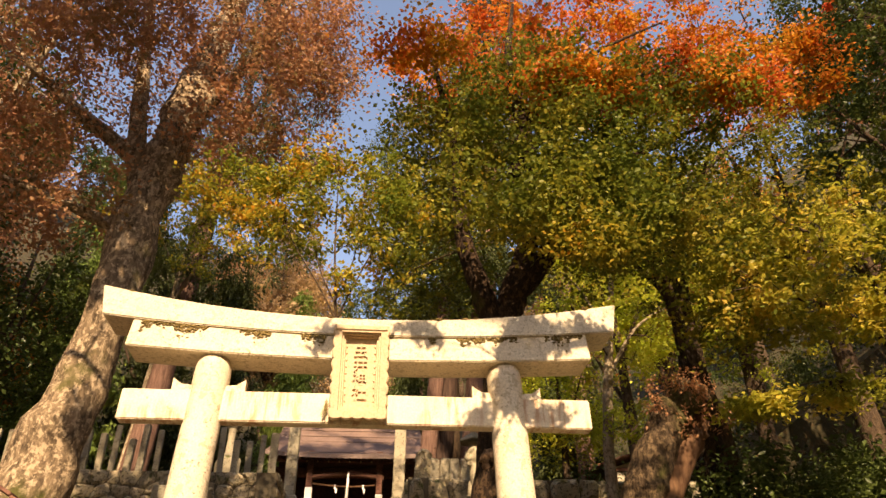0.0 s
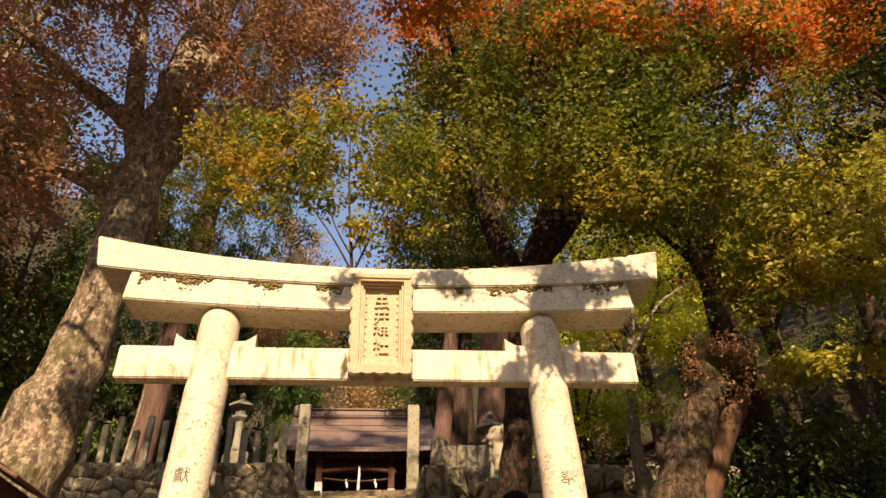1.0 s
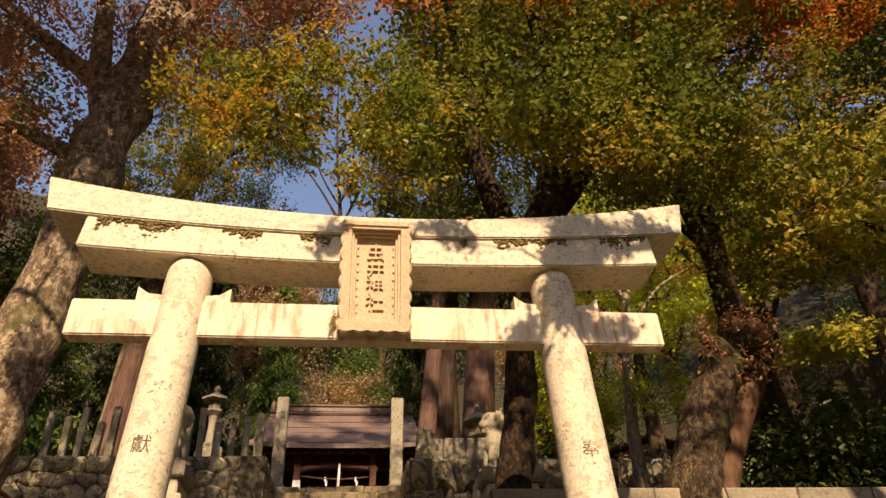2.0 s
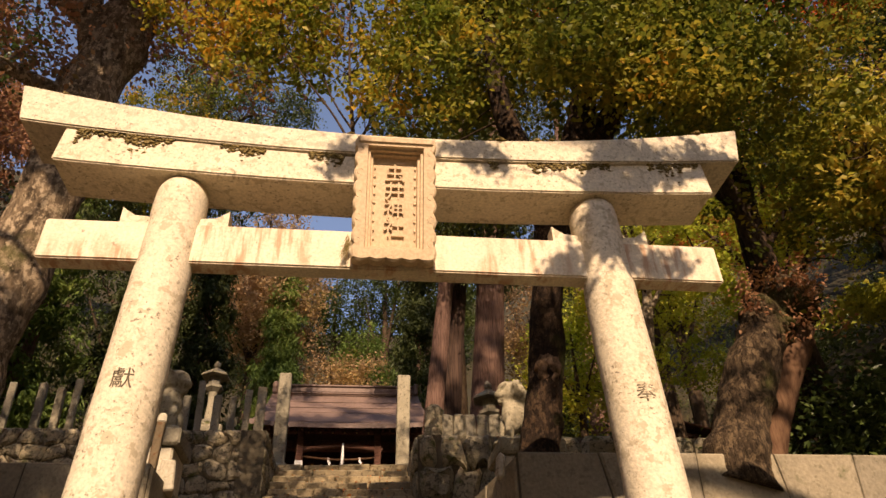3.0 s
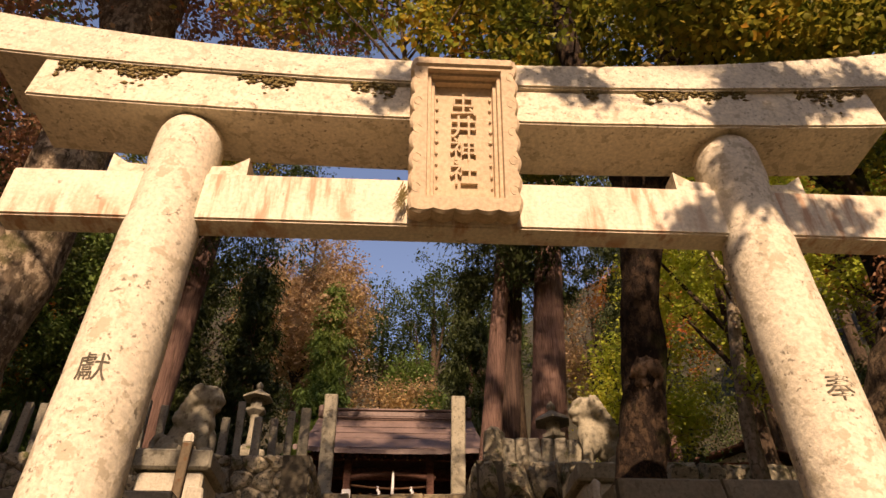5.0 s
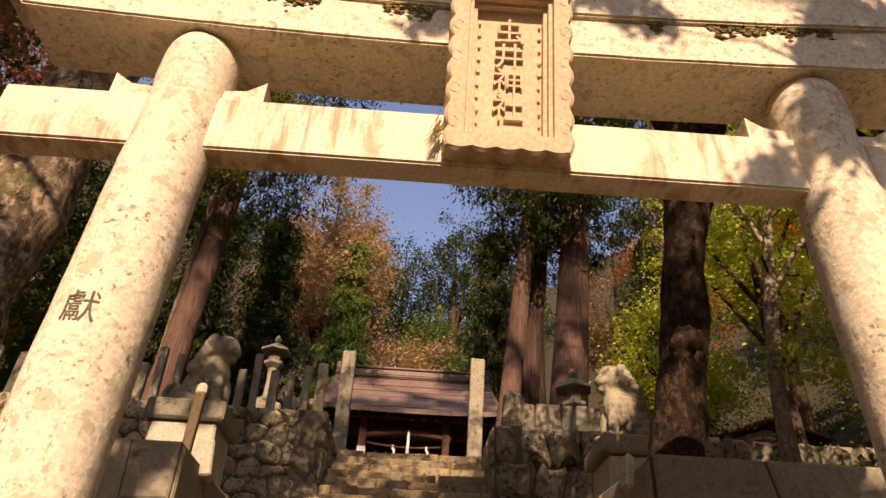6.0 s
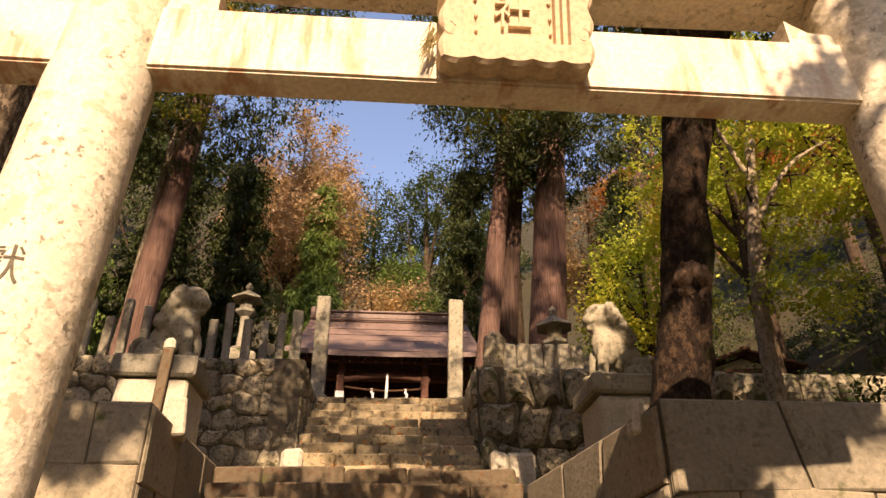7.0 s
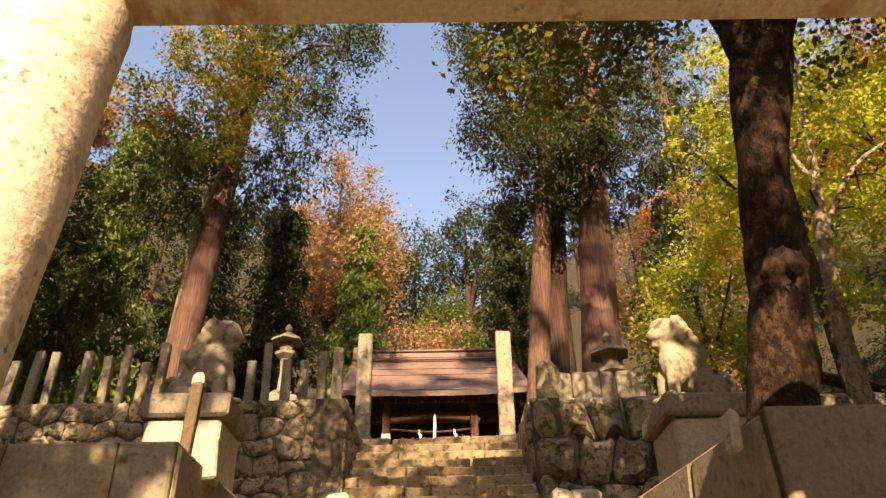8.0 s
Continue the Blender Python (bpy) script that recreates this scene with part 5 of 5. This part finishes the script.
# ---- broad trees of the slopes ----
def broad(at, tall, w, seed, material, label, n=120, per=90, size=0.16, spread=0.95, base=0.35, name="hill_tree", category="tree", wood=BARK_TWIG, lean=0.0, flat=0.25, group=""):
    x, y, z = at
    trunk = [(x, y, z - 0.4, 0.02 * tall + 0.04), (x + lean * 0.3, y, z + tall * 0.3, 0.016 * tall + 0.02), (x + lean * 0.7, y, z + tall * 0.62, 0.009 * tall), (x + lean, y, z + tall * 0.95, 0.02)]
    rng = np.random.default_rng(seed)
    limbs = []
    for k in range(5):
        a = k * 2.5 + rng.uniform(0, 1)
        h = tall * rng.uniform(0.28, 0.5)
        limbs.append([(x + lean * h / tall, y, z + h, 0.008 * tall), (x + math.cos(a) * w * 0.4, y + math.sin(a) * w * 0.4, z + h + tall * 0.18, 0.005 * tall), (x + math.cos(a) * w * 0.75, y + math.sin(a) * w * 0.75, z + h + tall * 0.34, 0.015)])
    c = z + tall * (base + (1 - base) / 2)
    regions = [(x + lean * 0.7, y, c, w, w, tall * (1 - base) / 2, 3)]
    for k in range(4):
        a = k * 1.57 + rng.uniform(0, 1)
        regions.append((x + math.cos(a) * w * 0.55, y + math.sin(a) * w * 0.55, c + rng.uniform(-0.3, 0.25) * tall * 0.6, w * 0.5, w * 0.5, tall * 0.14, 1))
    return tree(name, label, trunk, limbs, regions, n, per, spread, flat, size, wood, material, seed, width=0.6, knobby=0.1, sides=7, category=category, r0=0.03, group=group, steps=4)


broad((-5.2, 27.0, 7.4), 17.6, 3.2, 301, L_BROWN, "tall tree with coppery brown autumn leaves", n=330)
broad((-1.3, 29, 8.8), 8.0, 2.6, 302, L_BROWN, "small spreading tree with coppery leaves", n=90)
broad((-1.8, 36, 13), 14.5, 2.6, 303, L_EVER, "rounded evergreen tree on the ridge", n=150)
broad((1.3, 33, 11.5), 15.6, 2.6, 304, L_EVER, "open-limbed evergreen tree on the ridge", n=90, base=0.55)
broad((4.6, 38, 14), 15.0, 4.0, 305, L_EVER, "evergreen tree on the slope", n=150)
broad((-6.5, 38, 14), 11, 4.2, 306, L_EVER, "evergreen tree on the slope", n=150)
broad((-12, 30, 10), 16, 4.4, 307, L_EVER, "dark evergreen tree on the slope", n=150)
broad((0.3, 31, 10.5), 9, 1.8, 308, L_BRIGHT, "pale green bushy tree", n=70)
broad((11.6, 26, 8.5), 16.5, 2.6, 309, L_ORANGE, "tree with orange autumn leaves", n=130)
broad((9.0, 27, 8.5), 14.0, 2.2, 310, L_BROWN, "tree with faded coppery leaves", n=110)
broad((-13.5, 17, 7), 7.5, 2.2, 311, L_RED, "low maple with dull red leaves", n=80)
broad((-14.5, 13, 7), 15, 4.0, 312, L_RUST, "tree with rusty leaves", n=150)
# yellow-green maples to the right of the cedars
broad((7.4, 11.2, 4.8), 9.5, 2.4, 321, L_YELLOW, "young maple with bright yellow-green leaves", n=120, per=110, size=0.11, spread=0.7, flat=0.08, base=0.45)
broad((10.6, 10.0, 5.5), 10.5, 2.8, 322, L_YELLOW, "maple with bright yellow-green leaves", n=130, per=110, size=0.11, spread=0.7, flat=0.08, base=0.22)
broad((6.6, 15.5, 5.4), 6.6, 2.0, 323, L_YELLOW, "pale yellow-green shrub tree", n=90, per=100, size=0.12, spread=0.7, base=0.35)
broad((13.5, 14.5, 8), 12, 3.0, 324, L_ORANGE, "maple turning orange on the bank", n=110)
broad((12.0, 18.5, 8), 12, 3.0, 325, L_YELLOW, "yellow tree on the slope", n=120)
broad((11.6, 7.4, 4.4), 13, 3.0, 326, L_MAPLE, "green maple beside the stump", n=170, per=100, size=0.10, spread=0.7, flat=0.08, base=0.3)
broad((15.5, 6.0, 6.5), 15, 4.0, 327, L_EVER, "dark evergreen tree on the bank", n=190, per=100, size=0.12)
broad((12.5, 1.5, 4.5), 16, 3.6, 328, L_EVER, "dark evergreen tree on the bank", n=190, per=100, size=0.12)
# pale slender trunk
tree("slender_tree", "slender pale-barked tree leaning over the terrace", [(5.5, 8.0, 2.3, 0.16), (5.45, 8.0, 4.8, 0.135), (5.6, 8.0, 6.4, 0.12), (5.9, 8.0, 8.2, 0.10), (6.4, 8.0, 11, 0.05), (6.6, 8, 13, 0.02)],
     [[(5.8, 8.0, 7.4, 0.06), (6.6, 7.8, 8.6, 0.04), (7.6, 7.6, 9.2, 0.015)], [(5.9, 8.0, 8.4, 0.06), (5.3, 7.8, 9.6, 0.03), (4.8, 7.8, 10.2, 0.012)]],
     [(6.6, 7.8, 8.6, 1.8, 1.2, 1.4, 3), (6.3, 7.8, 11, 2.2, 1.5, 1.6, 3), (6.3, 7.6, 6.0, 1.0, 0.7, 0.5, 1)], 110, 80, 0.5, 0.06, 0.085, BARK_GREY, L_YELLOW, 330, width=0.7, knobby=0.1)

# evergreen trees whose high limbs hang into the gap of sky
tree("evergreen_oak", "evergreen tree with small dark leaves on hanging twigs", [(-7.6, 15.4, 5.3, 0.22), (-7.2, 15.2, 10, 0.18), (-6.4, 14.0, 16.0, 0.14), (-5.0, 12.6, 20.0, 0.08), (-3.6, 11.6, 22, 0.03)],
     [[(-6.0, 13.6, 17.0, 0.07), (-3.8, 11.8, 17.6, 0.05), (-2.2, 10.8, 16.6, 0.02)], [(-6.6, 14.2, 15.5, 0.07), (-4.2, 12.0, 16.2, 0.05), (-3.0, 11.2, 15.6, 0.02)]],
     [(-4.6, 12.0, 16.8, 1.8, 1.4, 2.2, 4), (-3.4, 12.4, 22.0, 2.6, 1.6, 3.0, 5), (-2.4, 10.9, 15.6, 0.8, 0.7, 1.0, 1.6), (-3.3, 11.2, 13.6, 0.6, 0.5, 1.2, 1.2), (-2.3, 10.6, 12.6, 0.5, 0.4, 0.35, 0.35)], 330, 60, 0.46, 0.25, 0.09, BARK_TWIG, L_EVER, 340, droop=0.6)
tree("evergreen_oak", "evergreen tree with loose hanging leaf sprays beside the cedars", [(2.9, 15.6, 5.3, 0.18), (2.9, 15.2, 10, 0.14), (2.4, 13.6, 15.0, 0.10), (1.8, 12.4, 18.5, 0.03)],
     [[(2.5, 13.8, 14.0, 0.05), (1.4, 12.0, 14.6, 0.03), (0.7, 11.2, 14.0, 0.01)], [(2.4, 13.6, 15.2, 0.06), (1.2, 12.0, 16.4, 0.03), (0.5, 11.4, 16.2, 0.01)]],
     [(1.8, 11.8, 14.6, 1.2, 1.0, 2.6, 4), (0.5, 11.0, 12.6, 0.5, 0.4, 0.5, 0.6), (0.6, 11.2, 15.0, 0.6, 0.5, 1.0, 1.2), (0.3, 11.3, 17.0, 0.9, 0.6, 1.5, 1.6)], 220, 55, 0.42, 0.25, 0.085, BARK_TWIG, L_EVER, 341, droop=0.6)

tree("turning_maple", "maple with leaves turning from green to orange before the cedar", [(-7.5, 15.0, 5.3, 0.14), (-7.2, 14.8, 9.0, 0.11), (-6.6, 13.6, 13.0, 0.08), (-5.6, 11.8, 17.0, 0.03)],
     [[(-6.7, 13.8, 12.0, 0.05), (-5.4, 11.8, 12.6, 0.03), (-4.6, 11.2, 11.8, 0.01)], [(-6.6, 13.6, 13.0, 0.05), (-7.2, 11.4, 14.0, 0.03), (-8.0, 11.0, 14.4, 0.01)]],
     [(-5.8, 11.6, 15.4, 2.0, 1.0, 2.2, 4), (-5.2, 11.4, 12.6, 1.1, 0.7, 1.0, 1.4), (-7.6, 11.2, 13.6, 1.0, 0.7, 1.2, 1.2)], 130, 60, 0.5, 0.07, 0.09, BARK_GREY, L_SAP, 342, width=0.7, twig=BARK_GREY)

# ---- trees behind the camera, whose leaves dapple the gate ----
tree("shade_maple", "tall maple behind the approach throwing dappled shade", [(7.5, -9.5, -1.4, 0.32), (7.2, -9.3, 4, 0.26), (6.0, -8.2, 8.5, 0.20), (4.2, -6.6, 11.0, 0.12), (2.0, -4.6, 11.4, 0.05)],
     [[(6.2, -8.4, 7.6, 0.12), (3.6, -5.8, 7.6, 0.07), (1.4, -3.9, 6.2, 0.02)], [(5.4, -7.6, 9.2, 0.10), (4.2, -6.2, 8.8, 0.06), (3.6, -5.4, 8.0, 0.02)]],
     [(1.62, -3.9, 5.95, 0.22, 0.3, 0.42, 6.5), (1.85, -3.9, 6.45, 0.42, 0.3, 0.22, 4.2), (2.55, -3.95, 6.55, 0.22, 0.3, 0.20, 1.6), (1.98, -3.9, 5.62, 0.20, 0.3, 0.16, 1.8), (1.25, -3.9, 5.6, 0.14, 0.2, 0.15, 1.1), (0.5, -3.9, 6.45, 0.35, 0.2, 0.08, 0.7), (-0.5, -3.9, 6.35, 0.10, 0.2, 0.14, 0.5),
      (4.2, -5.6, 9.0, 1.3, 0.8, 0.6, 2.0), (2.6, -6.0, 8.6, 1.0, 0.8, 0.5, 1.2), (1.75, -4.1, 7.9, 0.28, 0.3, 0.55, 3), (1.85, -4.3, 8.9, 0.45, 0.4, 1.2, 6)], 230, 46, 0.16, 0.04, 0.062, BARK_DARK, L_MAPLE, 401, width=0.85)
tree("shade_maple", "tall maple beside the approach throwing dappled shade", [(-9.0, -6.5, -1.3, 0.30), (-8.6, -6.2, 4.0, 0.25), (-7.4, -5.4, 8.5, 0.20), (-5.4, -4.6, 12.0, 0.14), (-4.2, -4.4, 14.5, 0.08), (-3.7, -4.4, 17, 0.02)],
     [[(-7.0, -5.2, 9.2, 0.12), (-5.0, -4.6, 9.6, 0.07), (-3.2, -4.4, 8.8, 0.02)], [(-5.6, -4.6, 11.8, 0.10), (-3.4, -4.5, 12.6, 0.07), (-0.6, -4.5, 13.4, 0.03)], [(-5.6, -4.7, 11.8, 0.09), (-7.4, -4.6, 13.4, 0.05), (-9.0, -4.5, 14.0, 0.02)]],
     [(-6.0, -4.5, 13.4, 3.2, 0.6, 1.6, 6), (-3.4, -4.5, 8.5, 0.85, 0.5, 0.40, 1.5), (-3.1, -4.5, 11.2, 0.6, 0.5, 0.7, 0.8), (-0.4, -4.5, 13.4, 1.8, 0.6, 1.3, 2.2), (-3.0, -4.5, 16.3, 5.0, 0.6, 1.0, 3.0), (-4.1, -4.3, 12.2, 0.8, 0.6, 2.2, 3.5)], 720, 56, 0.30, 0.08, 0.085, BARK_DARK, L_MAPLE, 407, width=0.85, gaps=SUNNY)
# high crowns far behind the camera, which dapple the terraces and the hall
tree("tall_shade_tree", "very tall tree far behind the approach", [(8, -17, -1.2, 0.55), (7.5, -16.8, 8, 0.48), (6.5, -16.4, 16, 0.4), (4.0, -16, 23, 0.28), (1, -15.6, 29, 0.14), (-3, -15.5, 32, 0.04)],
     [[(6.6, -16.4, 16, 0.16), (2, -16, 19.6, 0.11), (-3, -15.6, 21, 0.07), (-9, -15.4, 21.4, 0.02)], [(6.9, -16.5, 13, 0.12), (3, -16, 14.2, 0.08), (-2.5, -15.6, 14.8, 0.03)], [(1.6, -15.7, 28, 0.12), (-3, -15.5, 27, 0.07), (-7, -15.5, 29.5, 0.03)]],
     [(-1.0, -15.5, 29.3, 2.8, 1.5, 1.2, 2.0), (3.4, -15.5, 29.0, 1.6, 1.5, 2.4, 1.2), (-6.3, -15.5, 30.5, 2.2, 1.5, 2.2, 1.8), (2.2, -15.5, 20.6, 3.0, 1.2, 2.0, 1.5)], 190, 60, 0.5, 0.2, 0.13, BARK_DARK, L_RUST, 406, width=0.8, gaps=SUNNY)
broad((-12.5, 1.0, height(-12.5, 1.0)), 17, 3.6, 402, L_RUST, "rusty tree on the bank beside the court", n=170, per=90, size=0.16)
broad((-11.5, 6.5, height(-11.5, 6.5)), 18, 3.4, 403, L_EVER, "tall evergreen on the bank beside the court", n=170, per=90, size=0.16)
broad((-16, 8, height(-16, 8)), 15, 4.0, 404, L_EVER, "dark evergreen on the bank", n=150, per=90, size=0.18, base=0.1)
broad((-10.5, 12.0, 5.4), 9, 2.2, 405, L_EVER, "shaded evergreen behind the old tree", n=120, per=90, size=0.14, base=0.1)
for i, (x, y, s) in enumerate(((-13, -9, 1), (12, -12, 1), (9, -20, 1), (-9, -22, 1), (15, -4, 1))):
    broad((x, y, height(x, y)), 15 + i % 3, 3.6, 410 + i, (L_EVER, L_RUST, L_MAPLE)[i % 3], "leafy tree at the edge of the court", n=90, per=70, size=0.2, name="court_tree", group="trees behind the court")

# ---- far woods ----
rnd = random.Random(77)
woods = [cedar((-22, 26, height(-22, 26)), 17, 0.3, 0, 1.0, 3.0, 501, "tall cedar of the wooded slope", n=100, per=75, group="trees of the wooded slope", name="slope_cedar", size=0.30, spread=0.8),
         broad((20, 24, height(20, 24)), 14, 4.0, 502, L_EVER, "evergreen tree of the wooded slope", n=110, per=75, size=0.30, group="trees of the wooded slope", name="slope_tree"),
         broad((-20, 16, height(-20, 16)), 14, 3.8, 503, L_RUST, "rusty tree of the wooded slope", n=100, per=70, size=0.26, group="trees of the wooded slope", name="slope_tree")]
for i in range(32):
    for _ in range(30):
        x, y = rnd.uniform(-48, 48), rnd.uniform(2, 70)
        if abs(x) > 14 + (0 if y < 30 else -6) or y > 44:
            break
    if y > 34 and abs(x + 0.2 - 0.0 * y) < 5.5:
        continue
    s = woods[rnd.choice((0, 0, 1, 1, 1, 2))]
    k = rnd.uniform(0.75, 1.15)
    c = copy_thing(s, pose(x, y, height(x, y) - 0.2, 0, 0, rnd.uniform(0, 360)))
    c.scale = (k, k, k * rnd.uniform(0.9, 1.15))

# undergrowth on the banks: one sheet of leafy clumps
rng = np.random.default_rng(600)
spots_ = []
while len(spots_) < 1500:
    x, y = rng.uniform(-22, 24), rng.uniform(2, 40)
    if (x > 5.5 and y < 26) or x < -9.5 or y > 22.5:
        spots_.append((x, y, height(x, y) + rng.uniform(0.0, 1.3)))
for i in range(420):
    x, y = rng.uniform(5.3, 10.5), rng.uniform(3.0, 9.0)
    spots_.append((x, y, height(x, y) + rng.uniform(0.1, 1.5)))
me = foliage(rng, np.array(spots_), 100, 0.6, 0.25, 0.105, 0.1, 0.55, "undergrowth")
tagged(part("undergrowth", me, L_EVER), "dark leafy undergrowth on the banks", "undergrowth", kind="stuff")
# fallen leaves on steps and terraces
pos = []
for i in range(2600):
    x, y = rng.uniform(-9, 9), rng.uniform(2.6, 17)
    pos.append((x, y, height(x, y) + 0.012))
for i in range(500):
    k = rng.integers(0, 10)
    pos.append((rng.uniform(-1.9, 0.9), 8.42 + k * 0.385 + rng.uniform(0.02, 0.36), 2.9 + 0.25 * (k + 1) + 0.02))
pos = np.array(pos)
aim = rng.normal(0, 1, (len(pos), 3)) * np.array([1, 1, 0.15])
tagged(part("fallen_leaves", leaves_mesh("fallen_leaves", pos, aim, 0.075, rng, 0.7), L_ORANGE), "brown and orange fallen leaves on the ground", "fallen leaves", kind="stuff")

# plank-roofed shed at the foot of the old tree
SHED = pose(-5.15, 0.95, -0.45)
sh = thing("shed", "small dark wooden shed with a plank roof", "shed", at=SHED)
for s in (-1, 1):
    o = part("side_wall", box_mesh("side_wall", 0.06, 1.0, 2.75, 0.01, 0.0, 1, True), WOOD_DARK, sh)
    o.location = (s * 1.55, 0, 0)
for y in (-0.5, 0.5):
    me = raw("end_wall", [(x, y + d, z) for d in (-0.03, 0.03) for x, z in ((-1.5, 0), (1.5, 0), (1.5, 2.75), (0, 3.62), (-1.5, 2.75))], [(0, 1, 2, 3, 4), (9, 8, 7, 6, 5)] + [(k, 5 + k, 5 + (k + 1) % 5, (k + 1) % 5) for k in range(5)])
    part("end_wall", me, WOOD_DARK, sh)
plank = box_mesh("roof_plank", 0.245, 1.35, 0.035, 0.008, 0.004, 3)
for s in (-1, 1):
    for k in range(9):
        o = part("roof_plank", plank, WOOD_DARK, sh)
        o.matrix_local = pose(s * (0.10 + k * 0.215), 0, 3.66 - k * 0.124 + (0.012 if k % 2 else 0), 0, s * 30, 0)
o = part("ridge_board", box_mesh("ridge_board", 0.22, 1.4, 0.06, 0.015, 0.003, 4), WOOD_DARK, sh)
o.location = (0, 0, 3.74)
